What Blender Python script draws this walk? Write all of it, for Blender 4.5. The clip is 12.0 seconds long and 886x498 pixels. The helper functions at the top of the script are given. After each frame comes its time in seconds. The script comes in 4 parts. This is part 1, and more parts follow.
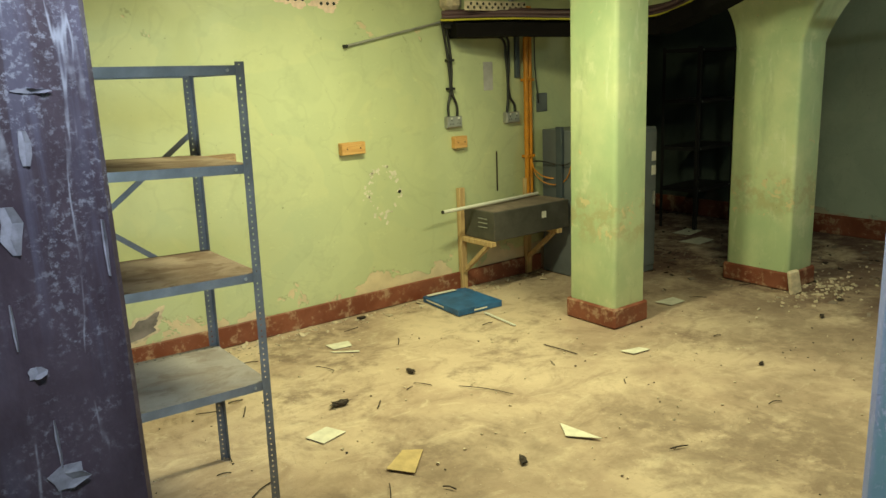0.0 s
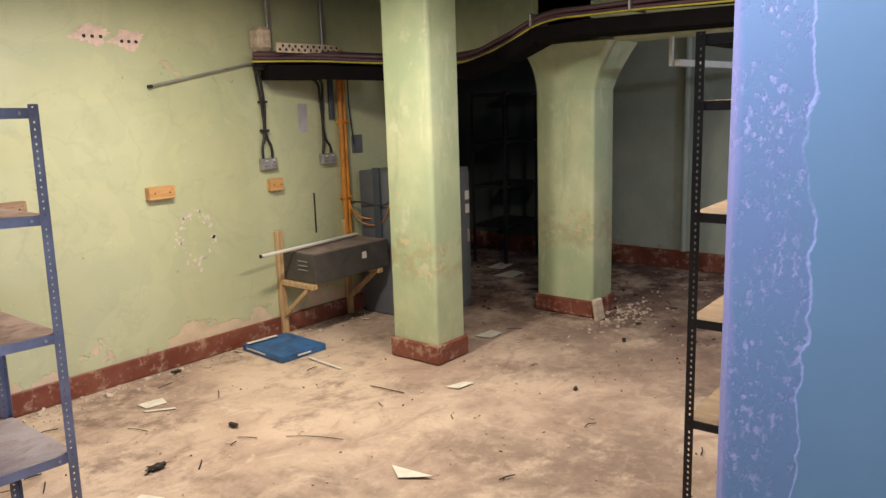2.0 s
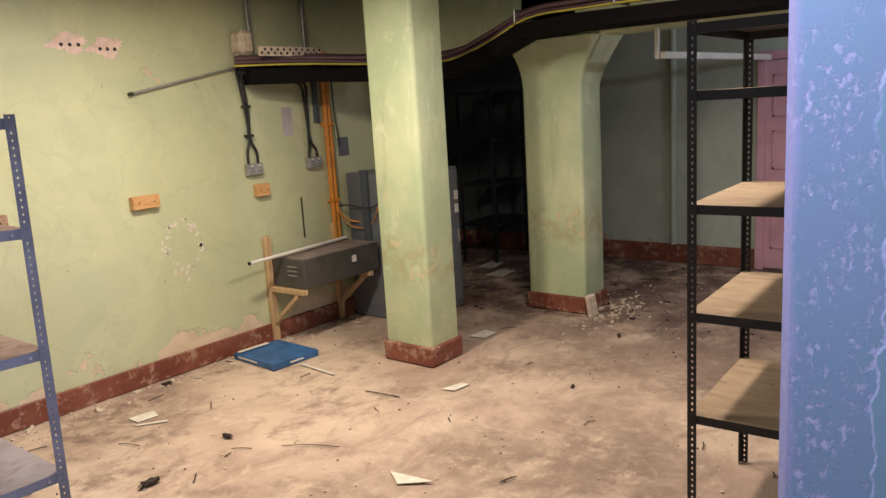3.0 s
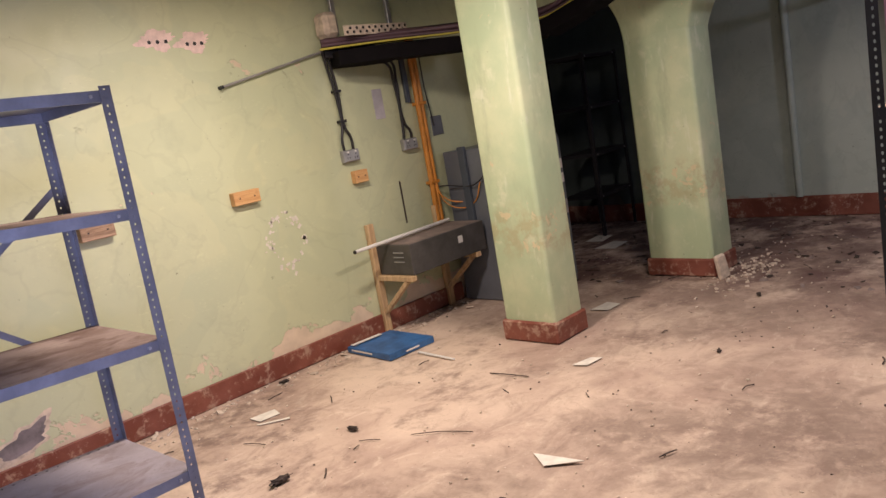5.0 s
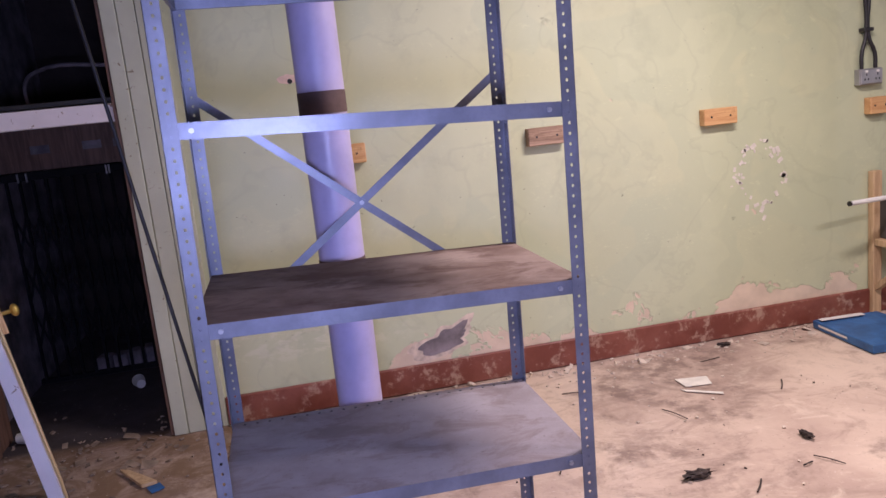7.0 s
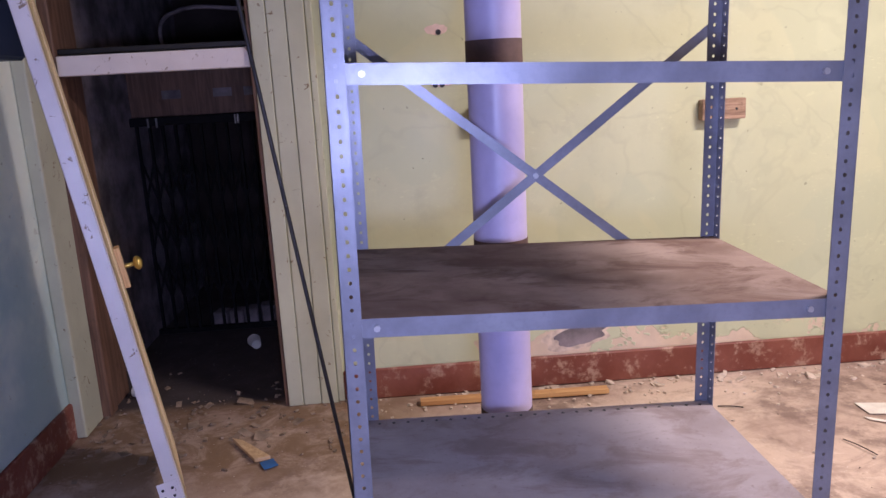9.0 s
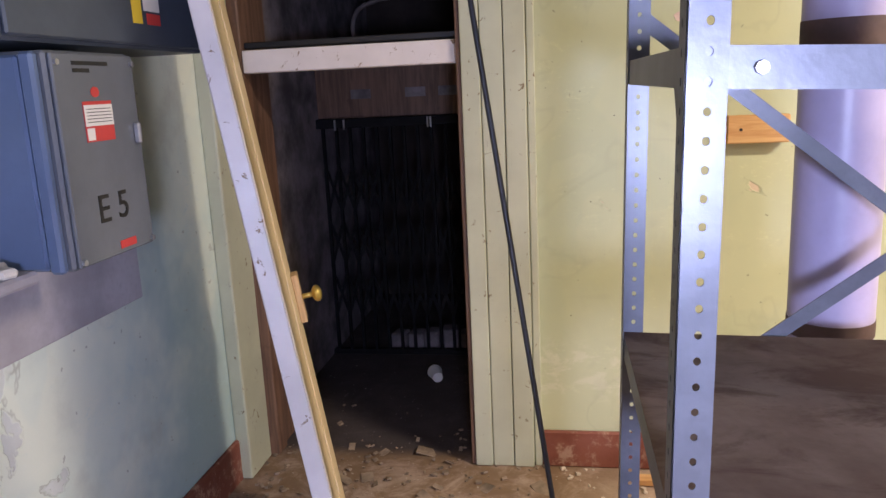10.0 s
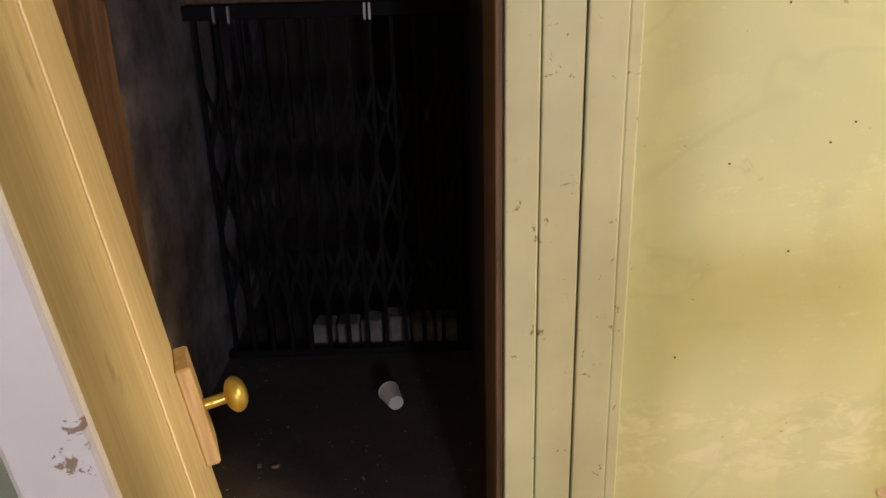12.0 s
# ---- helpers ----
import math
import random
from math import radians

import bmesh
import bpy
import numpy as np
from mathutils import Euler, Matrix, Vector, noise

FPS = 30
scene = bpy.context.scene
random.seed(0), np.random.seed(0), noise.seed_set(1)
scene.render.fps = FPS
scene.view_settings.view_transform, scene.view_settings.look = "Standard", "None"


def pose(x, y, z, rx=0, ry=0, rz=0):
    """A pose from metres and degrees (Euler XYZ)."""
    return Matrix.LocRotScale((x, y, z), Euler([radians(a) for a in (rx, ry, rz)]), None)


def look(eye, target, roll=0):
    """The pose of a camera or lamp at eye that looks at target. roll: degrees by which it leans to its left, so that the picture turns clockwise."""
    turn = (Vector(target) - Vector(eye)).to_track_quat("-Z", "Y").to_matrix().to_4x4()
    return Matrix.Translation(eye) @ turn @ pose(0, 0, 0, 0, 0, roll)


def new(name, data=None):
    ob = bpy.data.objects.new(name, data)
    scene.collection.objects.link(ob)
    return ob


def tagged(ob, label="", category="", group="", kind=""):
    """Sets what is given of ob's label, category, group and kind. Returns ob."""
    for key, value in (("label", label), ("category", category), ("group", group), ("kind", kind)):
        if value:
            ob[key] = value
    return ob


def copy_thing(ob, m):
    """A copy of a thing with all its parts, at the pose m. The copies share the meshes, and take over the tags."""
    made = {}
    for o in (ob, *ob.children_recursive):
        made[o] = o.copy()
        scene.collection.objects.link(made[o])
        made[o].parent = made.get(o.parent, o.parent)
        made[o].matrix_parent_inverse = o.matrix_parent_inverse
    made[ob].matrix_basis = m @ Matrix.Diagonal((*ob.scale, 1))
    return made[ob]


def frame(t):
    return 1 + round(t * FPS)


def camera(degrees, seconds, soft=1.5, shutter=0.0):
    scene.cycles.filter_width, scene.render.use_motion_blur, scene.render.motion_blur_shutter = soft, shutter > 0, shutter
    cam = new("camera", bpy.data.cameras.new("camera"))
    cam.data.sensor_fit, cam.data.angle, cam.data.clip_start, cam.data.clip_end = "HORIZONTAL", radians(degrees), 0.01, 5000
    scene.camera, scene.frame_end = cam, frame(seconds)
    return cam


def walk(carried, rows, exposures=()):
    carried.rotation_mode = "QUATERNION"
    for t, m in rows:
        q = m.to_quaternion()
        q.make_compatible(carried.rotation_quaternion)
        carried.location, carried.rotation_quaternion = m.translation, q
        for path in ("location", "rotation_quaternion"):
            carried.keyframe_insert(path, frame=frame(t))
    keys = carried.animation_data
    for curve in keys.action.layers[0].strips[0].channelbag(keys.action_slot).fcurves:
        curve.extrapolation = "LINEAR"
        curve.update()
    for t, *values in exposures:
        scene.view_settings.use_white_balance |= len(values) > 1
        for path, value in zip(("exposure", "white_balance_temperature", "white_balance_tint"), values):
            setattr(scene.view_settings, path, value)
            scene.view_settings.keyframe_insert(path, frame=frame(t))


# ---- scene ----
cam = camera(60.2, 12.0)
PATH = [
    (0, (0.225, -4.946, 1.791), (1.387, -3.372, 1.339), -2.4),
    (0.5, (0.182, -4.898, 1.751), (1.503, -3.452, 1.332), 0.3),
    (1, (0.165, -4.875, 1.792), (1.599, -3.535, 1.361), 1.1),
    (1.5, (0.183, -4.853, 1.781), (1.673, -3.571, 1.391), -0.1),
    (2, (0.206, -4.913, 1.815), (1.725, -3.662, 1.444), -1.8),
    (2.5, (0.204, -4.915, 1.827), (1.735, -3.683, 1.458), -2.8),
    (3, (0.239, -4.858, 1.807), (1.776, -3.633, 1.436), -3.5),
    (3.2, (0.292, -4.833, 1.777), (1.811, -3.588, 1.396), -3.9),
    (4.8, (0.337, -4.553, 1.62), (1.801, -3.237, 1.263), -9.2),
    (5, (0.341, -4.523, 1.606), (1.729, -3.126, 1.256), -10.0),
    (5.5, (0.393, -4.344, 1.571), (1.479, -2.697, 1.241), -10.8),
    (6, (0.534, -4.136, 1.517), (1.359, -2.34, 1.213), -8.6),
    (6.5, (0.67, -3.937, 1.475), (1.342, -2.084, 1.133), -6.3),
    (7, (0.709, -3.857, 1.503), (1.088, -1.93, 1.127), -5.9),
    (7.2, (0.737, -3.85, 1.511), (1.07, -1.916, 1.125), -5.8),
    (8.8, (0.65, -3.544, 1.476), (0.887, -1.609, 1.03), -2.7),
    (9, (0.577, -3.447, 1.486), (0.686, -1.499, 1.046), -3.1),
    (9.5, (0.476, -3.153, 1.479), (0.316, -1.202, 1.072), -2.9),
    (10, (0.368, -2.818, 1.495), (0.048, -0.889, 1.075), -2.7),
    (10.5, (0.149, -2.486, 1.481), (-0.156, -0.571, 0.993), -4.2),
    (11, (0.0, -2.123, 1.467), (-0.186, -0.223, 0.871), -6.4),
    (11.5, (-0.068, -1.772, 1.481), (-0.116, 0.122, 0.84), -4.3),
    (12, (-0.145, -1.49, 1.437), (-0.12, 0.387, 0.747), -1.6),
]
walk(cam, [(t, look(eye, target, roll)) for t, eye, target, roll in PATH],
     [(0.0, 0.1, 7300, -25), (0.6, 0.23, 6600, -14), (1.2, 0.27, 6000, 1), (2.0, 0.12, 5900, 19), (3.2, 0.1, 6100, 22), (5.0, 0.08, 5900, 31), (6.0, 0.04, 5350, 36), (7.2, 0.08, 5400, 42),
      (9.0, 0.33, 5550, 39), (9.5, 0.64, 5600, 31), (10.0, 0.86, 6100, 24), (10.5, 1.13, 6050, 18), (10.9, 0.52, 12500, 18), (11.5, 0.72, 14000, 13), (12.0, 0.95, 8200, 13)])

# ---- light ----
world = bpy.data.worlds.new("world")
scene.world = world
world.use_nodes = True
world.node_tree.nodes["Background"].inputs[0].default_value = (0.5, 0.55, 0.6, 1)
world.node_tree.nodes["Background"].inputs[1].default_value = 0.05


def lamp(name, kind, place, energy, color, aim=None, size=0.1, size_y=None):
    data = bpy.data.lights.new(name, kind)
    data.energy, data.color = energy, color
    if kind == "AREA":
        data.shape, data.size, data.size_y = "RECTANGLE", size, size_y or size
    else:
        data.shadow_soft_size = size
    ob = new(name, data)
    ob.matrix_world = look(place, aim) if aim else Matrix.Translation(place)
    return ob


# ceiling tube in the middle bay, a weaker one towards the pink door
lamp("ceiling_tube_lamp", "AREA", (2.55, -1.65, 2.68), 74, (1.0, 0.86, 0.60), (2.55, -1.64, 0), 0.9, 0.14)
# unseen area lamp added to brighten the floor on the right
lamp("right_floor_fill", "AREA", (3.75, -3.2, 2.68), 50, (1.0, 0.86, 0.62), (3.75, -3.19, 0), 0.9, 0.14)
lamp("far_lamp", "POINT", (6.5, -4.75, 2.25), 34, (0.92, 0.95, 1.0), None, 0.06)
# added point lamp: fixed stand-in for the cool torch carried with the camera
lamp("torch_standin_point", "POINT", (0.36, -4.62, 2.10), 11, (0.70, 0.70, 1.0), None, 0.05)
# added spot in mid-air, no fitting there; also stands in for the torch
spot = lamp("torch_standin_spot", "SPOT", (0.66, -3.70, 1.34), 92, (0.63, 0.72, 1.0), (0.2, -0.6, 1.05), 0.12)
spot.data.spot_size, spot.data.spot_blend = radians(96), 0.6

# ---- materials ----


class Nodes:
    """A short way to write shader nodes."""

    def __init__(self, name):
        self.mat = bpy.data.materials.new(name)
        self.mat.use_nodes = True
        self.t = self.mat.node_tree
        self.b = self.t.nodes["Principled BSDF"]
        self.co = self.t.nodes.new("ShaderNodeTexCoord").outputs["Object"]

    def world_co(self):
        self.co = self.t.nodes.new("ShaderNodeNewGeometry").outputs["Position"]
        return self

    def put(self, sock, v):
        if isinstance(v, bpy.types.NodeSocket):
            self.t.links.new(v, sock)
        elif isinstance(v, tuple) and len(v) == 3 and sock.type == "RGBA":
            sock.default_value = (*v, 1)
        else:
            sock.default_value = v

    def noise(self, scale, detail=4, rough=0.55, stretch=None, distort=0.0):
        n = self.t.nodes.new("ShaderNodeTexNoise")
        n.inputs["Scale"].default_value, n.inputs["Detail"].default_value = scale, detail
        n.inputs["Roughness"].default_value, n.inputs["Distortion"].default_value = rough, distort
        src = self.co
        if stretch:
            m = self.t.nodes.new("ShaderNodeMapping")
            m.inputs["Scale"].default_value = stretch
            self.t.links.new(src, m.inputs[0])
            src = m.outputs[0]
        self.t.links.new(src, n.inputs["Vector"])
        return n.outputs["Fac"]

    def ramp(self, fac, lo, hi, a=0.0, b=1.0):
        n = self.t.nodes.new("ShaderNodeMapRange")
        n.clamp = True
        n.interpolation_type = "SMOOTHSTEP"
        self.t.links.new(fac, n.inputs[0])
        for i, v in enumerate((lo, hi, a, b)):
            n.inputs[i + 1].default_value = v
        return n.outputs[0]

    def math(self, op, a, b=0.0):
        n = self.t.nodes.new("ShaderNodeMath")
        n.operation = op
        self.put(n.inputs[0], a), self.put(n.inputs[1], b)
        return n.outputs[0]

    def axis(self, i):
        n = self.t.nodes.new("ShaderNodeSeparateXYZ")
        self.t.links.new(self.co, n.inputs[0])
        return n.outputs[i]

    def mix(self, fac, a, b):
        n = self.t.nodes.new("ShaderNodeMix")
        n.data_type = "RGBA"
        self.put(n.inputs[0], fac), self.put(n.inputs[6], a), self.put(n.inputs[7], b)
        return n.outputs[2]

    def bump(self, height, strength=0.3, dist=0.01, after=None):
        n = self.t.nodes.new("ShaderNodeBump")
        n.inputs["Strength"].default_value, n.inputs["Distance"].default_value = strength, dist
        self.t.links.new(height, n.inputs["Height"])
        if after:
            self.t.links.new(after, n.inputs["Normal"])
        return n.outputs[0]

    def done(self, color, rough=0.6, metal=0.0, normal=None, spec=0.5):
        self.put(self.b.inputs["Base Color"], color)
        self.put(self.b.inputs["Roughness"], rough)
        self.put(self.b.inputs["Metallic"], metal)
        self.b.inputs["Specular IOR Level"].default_value = spec
        if normal:
            self.t.links.new(normal, self.b.inputs["Normal"])
        return self.mat


def plain(name, color, rough=0.6, metal=0.0, vary=0.25, scale=6.0, grain=60.0, bump=0.15):
    n = Nodes(name)
    dark = tuple(c * (1 - vary) for c in color)
    light = tuple(min(1, c * (1 + vary * 0.6)) for c in color)
    c = n.mix(n.ramp(n.noise(scale, 5, 0.6), 0.3, 0.7), dark, light)
    c = n.mix(n.math("MULTIPLY", n.ramp(n.noise(grain, 3), 0.45, 0.8), 0.35), c, dark)
    return n.done(c, rough, metal, n.bump(n.noise(grain, 3), bump, 0.004))


def paint_wall(name, color, low, plaster, peel=0.62, foot=True, grime=0.3):
    """Old gloss paint on plaster: blotches, scuffs, and paint come away near the foot."""
    n = Nodes(name).world_co()
    big = n.noise(0.9, 5, 0.6)
    c = n.mix(n.ramp(big, 0.40, 0.60), color, low)
    c = n.mix(n.math("MULTIPLY", n.ramp(n.noise(3.1, 6, 0.65), 0.52, 0.75), grime), c, tuple(v * 0.6 for v in low))
    c = n.mix(n.math("MULTIPLY", n.ramp(n.noise(2.2, 4, 0.5, (1, 1, 0.22)), 0.55, 0.8), grime * 0.8), c, tuple(v * 0.72 for v in low))
    tide = n.noise(1.15, 3, 0.5, None, 0.35)
    c = n.mix(n.math("MULTIPLY", n.ramp(tide, 0.495, 0.51), 0.27), c, tuple(v * k for v, k in zip(low, (0.86, 0.93, 0.98))))
    c = n.mix(n.math("MULTIPLY", n.ramp(tide, 0.585, 0.60), 0.15), c, tuple(min(1.0, v * 1.2) for v in color))
    rubs = n.math("MULTIPLY", n.ramp(n.noise(55, 5, 0.75, (0.6, 0.6, 1.5)), 0.54, 0.66), n.ramp(n.noise(3.4, 5, 0.65, (0.6, 0.6, 1.7)), 0.50, 0.62))
    c = n.mix(n.math("MULTIPLY", rubs, 0.32), c, tuple(min(1.0, v * 1.35) for v in color))
    if foot:
        # chalky rubbed band on the wall beside the lift door
        low_band = n.math("MULTIPLY", n.ramp(n.axis(2), 0.24, 0.34), n.ramp(n.axis(2), 0.56, 0.44))
        low_band = n.math("MULTIPLY", low_band, n.ramp(n.axis(0), 1.5, 0.9))
        chalk = n.math("MULTIPLY", low_band, n.ramp(n.noise(9, 7, 0.72, (1, 1, 1.8), 0.5), 0.47, 0.60))
        c = n.mix(n.math("MULTIPLY", chalk, 0.42), c, (0.72, 0.70, 0.56))
        rim_stain = n.noise(1.7, 4, 0.55, None, 0.5)
        c = n.mix(n.math("MULTIPLY", n.ramp(n.math("ABSOLUTE", n.math("SUBTRACT", rim_stain, 0.52)), 0.0, 0.02, 1.0, 0.0), 0.16), c, tuple(v * 0.66 for v in low))
    flakes = n.noise(2.6, 5, 0.6, None, 0.4)
    if foot:
        z = n.axis(2)
        lift = n.ramp(z, 0.13, 0.42, 0.26, 0.0)
        lift = n.math("MULTIPLY", lift, n.ramp(n.axis(0), 0.9, 1.4))
        flakes = n.math("ADD", flakes, lift)
    mask = n.ramp(flakes, peel, peel + 0.015)
    c = n.mix(mask, c, n.mix(n.ramp(n.noise(7, 5), 0.3, 0.7), plaster, tuple(v * 0.82 for v in plaster)))
    rim = n.ramp(n.math("ABSOLUTE", n.math("SUBTRACT", flakes, peel - 0.004)), 0.0, 0.012, 1.0, 0.0)
    c = n.mix(n.math("MULTIPLY", rim, n.ramp(n.noise(9, 4), 0.45, 0.62, 0.0, 0.6)), c, tuple(v * 0.4 for v in low))
    chips = n.ramp(n.noise(38, 2, 0.5), 0.725, 0.75)
    c = n.mix(n.math("MULTIPLY", chips, 0.7), c, tuple(v * 0.45 for v in low))
    c = n.mix(n.math("MULTIPLY", n.ramp(n.noise(11, 6, 0.7, (1, 1, 1.6), 0.5), 0.60, 0.72), 0.35), c, tuple(v * 1.22 for v in color))
    h = n.math("SUBTRACT", n.math("MULTIPLY", n.noise(26, 4), 0.25), n.math("MULTIPLY", mask, 0.6))
    r = n.math("ADD", n.math("MULTIPLY", mask, 0.35), n.ramp(n.noise(5, 4), 0.3, 0.7, 0.42, 0.6))
    return n.done(c, r, 0, n.bump(h, 0.5, 0.006))


M_WALL = paint_wall("green_gloss_paint", (0.56, 0.585, 0.37), (0.50, 0.535, 0.345), (0.70, 0.575, 0.43), 0.69)


def column_paint():
    """Green gloss on a column: pale wiped patches, runs, and a brown flaking band at hip height."""
    n = Nodes("column_green_paint").world_co()
    c = n.mix(n.ramp(n.noise(1.6, 6, 0.62), 0.34, 0.66), (0.60, 0.66, 0.43), (0.44, 0.55, 0.35))
    c = n.mix(n.math("MULTIPLY", n.ramp(n.noise(4.5, 6, 0.68, (1, 1, 0.3)), 0.50, 0.70), 0.6), c, (0.36, 0.43, 0.27))
    c = n.mix(n.math("MULTIPLY", n.ramp(n.noise(5.0, 6, 0.66), 0.56, 0.68), 0.6), c, (0.70, 0.73, 0.54))
    c = n.mix(n.math("MULTIPLY", n.ramp(n.noise(13, 6, 0.7, (1, 1, 0.22)), 0.58, 0.70), 0.5), c, (0.72, 0.76, 0.62))
    z = n.axis(2)
    band = n.math("MULTIPLY", n.ramp(z, 0.52, 0.68), n.ramp(z, 1.0, 0.84))
    soft = n.math("MULTIPLY", band, n.ramp(n.noise(7, 6, 0.68), 0.45, 0.62))
    c = n.mix(n.math("MULTIPLY", soft, 0.6), c, (0.42, 0.37, 0.20))
    bare = n.ramp(n.math("ADD", n.noise(11, 6, 0.66, None, 0.5), n.math("MULTIPLY", band, 0.07)), 0.665, 0.68)
    c = n.mix(n.math("MULTIPLY", bare, 0.85), c, (0.66, 0.58, 0.36))
    pits = n.ramp(n.noise(42, 2, 0.5), 0.75, 0.78)
    c = n.mix(n.math("MULTIPLY", pits, 0.7), c, (0.17, 0.16, 0.10))
    h = n.math("SUBTRACT", n.math("MULTIPLY", n.noise(24, 5), 0.35), n.math("MULTIPLY", bare, 0.5))
    return n.done(c, n.ramp(n.noise(6, 4), 0.3, 0.7, 0.42, 0.62), 0, n.bump(h, 0.5, 0.006))


M_COLUMN = column_paint()
M_FAR = paint_wall("far_wall_paint", (0.47, 0.53, 0.47), (0.41, 0.47, 0.42), (0.5, 0.45, 0.38), 0.74)
M_LEFT = paint_wall("teal_wall_paint", (0.40, 0.54, 0.54), (0.80, 0.85, 0.73), (0.70, 0.75, 0.72), 0.64, False, 0.6)
# wall paint taken nearly black: the recess's shade is put into the colour
M_RECESS_SHADE = paint_wall("recess_shade_paint", (0.075, 0.095, 0.09), (0.05, 0.062, 0.06), (0.12, 0.11, 0.1), 0.74)
M_CEIL = plain("dingy_ceiling", (0.42, 0.43, 0.36), 0.8, 0, 0.3, 1.2, 30)


def skirting_paint():
    n = Nodes("oxide_red_skirting").world_co()
    c = n.mix(n.ramp(n.noise(3.5, 6, 0.65), 0.35, 0.7), (0.16, 0.042, 0.026), (0.25, 0.085, 0.055))
    worn = n.ramp(n.noise(9, 8, 0.75), 0.51, 0.62)
    c = n.mix(n.math("MULTIPLY", worn, 0.75), c, (0.45, 0.30, 0.22))
    return n.done(c, n.ramp(n.noise(7, 4), 0.3, 0.7, 0.35, 0.7), 0, n.bump(n.noise(30, 4), 0.4, 0.004))


def dusty_floor():
    n = Nodes("dusty_concrete").world_co()
    c = n.mix(n.ramp(n.noise(0.8, 6, 0.62, None, 0.3), 0.36, 0.66), (0.41, 0.30, 0.24), (0.62, 0.49, 0.385))
    # smeared dust: short swirls and scraped tracks at two scales
    c = n.mix(n.math("MULTIPLY", n.ramp(n.noise(2.6, 8, 0.72, (1.0, 1.5, 1), 0.9), 0.48, 0.66), 0.62), c, (0.30, 0.215, 0.17))
    c = n.mix(n.math("MULTIPLY", n.ramp(n.noise(7.5, 7, 0.7, (1.4, 0.8, 1), 0.8), 0.52, 0.70), 0.45), c, (0.33, 0.24, 0.19))
    c = n.mix(n.math("MULTIPLY", n.ramp(n.noise(5.1, 7, 0.68, (0.8, 1.5, 1), 1.0), 0.53, 0.70), 0.55), c, (0.70, 0.58, 0.46))
    stain = n.math("MULTIPLY", n.ramp(n.noise(1.15, 7, 0.68, None, 0.5), 0.50, 0.64), n.ramp(n.noise(9, 6, 0.7), 0.36, 0.60))
    c = n.mix(n.math("MULTIPLY", stain, 0.75), c, (0.17, 0.115, 0.095))
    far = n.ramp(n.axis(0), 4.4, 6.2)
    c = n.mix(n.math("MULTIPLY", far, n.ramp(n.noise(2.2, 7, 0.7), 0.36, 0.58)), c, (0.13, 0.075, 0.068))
    # darker in noisy patches towards -y, from about -1.4 on
    near_dark = n.math("MULTIPLY", n.ramp(n.noise(1.1, 6, 0.65, None, 0.5), 0.36, 0.62), n.ramp(n.axis(1), -1.4, -2.6))
    c = n.mix(n.math("MULTIPLY", near_dark, n.ramp(n.noise(6, 7, 0.7, None, 0.6), 0.34, 0.62, 0.25, 0.8)), c, (0.23, 0.17, 0.135))
    sill = n.math("MULTIPLY", n.ramp(n.axis(0), 0.9, 0.3), n.ramp(n.axis(1), -1.1, -0.5))
    c = n.mix(n.math("MULTIPLY", sill, n.ramp(n.noise(5, 7, 0.7, None, 0.6), 0.34, 0.58, 0.35, 0.95)), c, (0.20, 0.125, 0.07))
    # floor beyond the lift doorway nearly black: the lobby's shade painted in
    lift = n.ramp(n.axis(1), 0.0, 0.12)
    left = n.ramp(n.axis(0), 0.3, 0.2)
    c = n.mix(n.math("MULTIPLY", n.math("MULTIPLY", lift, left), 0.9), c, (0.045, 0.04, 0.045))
    c = n.mix(n.math("MULTIPLY", n.ramp(n.noise(75, 3), 0.66, 0.74), 0.6), c, (0.16, 0.12, 0.1))
    c = n.mix(n.math("MULTIPLY", n.ramp(n.noise(62, 2), 0.70, 0.76), 0.5), c, (0.72, 0.66, 0.58))
    h = n.math("ADD", n.math("MULTIPLY", n.noise(4, 6, 0.6), 0.8), n.math("MULTIPLY", n.noise(90, 3), 0.15))
    return n.done(c, n.ramp(n.noise(4, 4), 0.3, 0.7, 0.75, 0.95), 0, n.bump(h, 0.45, 0.02), 0.25)


def dust_top(name, a, d, stain):
    n = Nodes(name)
    c = n.mix(n.ramp(n.noise(3.2, 6, 0.6), 0.35, 0.65), a, d)
    c = n.mix(n.math("MULTIPLY", n.ramp(n.noise(4.5, 7, 0.68, (1, 1.8, 1), 0.6), 0.46, 0.62), stain), c, (0.13, 0.08, 0.062))
    c = n.mix(n.math("MULTIPLY", n.ramp(n.noise(70, 4), 0.6, 0.75), 0.4), c, (0.14, 0.1, 0.08))
    return n.done(c, 0.85, 0, n.bump(n.noise(80, 3), 0.3, 0.003), 0.25)


def timber(name, a, b, rough=0.6, stretch=(14, 14, 1)):
    n = Nodes(name)
    g = n.noise(3, 6, 0.65, stretch, 0.6)
    c = n.mix(n.ramp(g, 0.35, 0.65), a, b)
    c = n.mix(n.math("MULTIPLY", n.ramp(n.noise(18, 4), 0.6, 0.75), 0.5), c, tuple(v * 0.5 for v in a))
    return n.done(c, rough, 0, n.bump(g, 0.3, 0.004))


def worn_paint(name, paint, under, level=0.60, scale=9.0, rough=0.5):
    n = Nodes(name)
    m = n.ramp(n.noise(scale, 8, 0.7, None, 0.6), level, level + 0.02)
    c = n.mix(n.ramp(n.noise(3, 5), 0.3, 0.7), paint, tuple(v * 0.8 for v in paint))
    c = n.mix(m, c, under)
    return n.done(c, n.math("ADD", n.math("MULTIPLY", m, 0.25), rough), 0, n.bump(m, -0.5, 0.003))


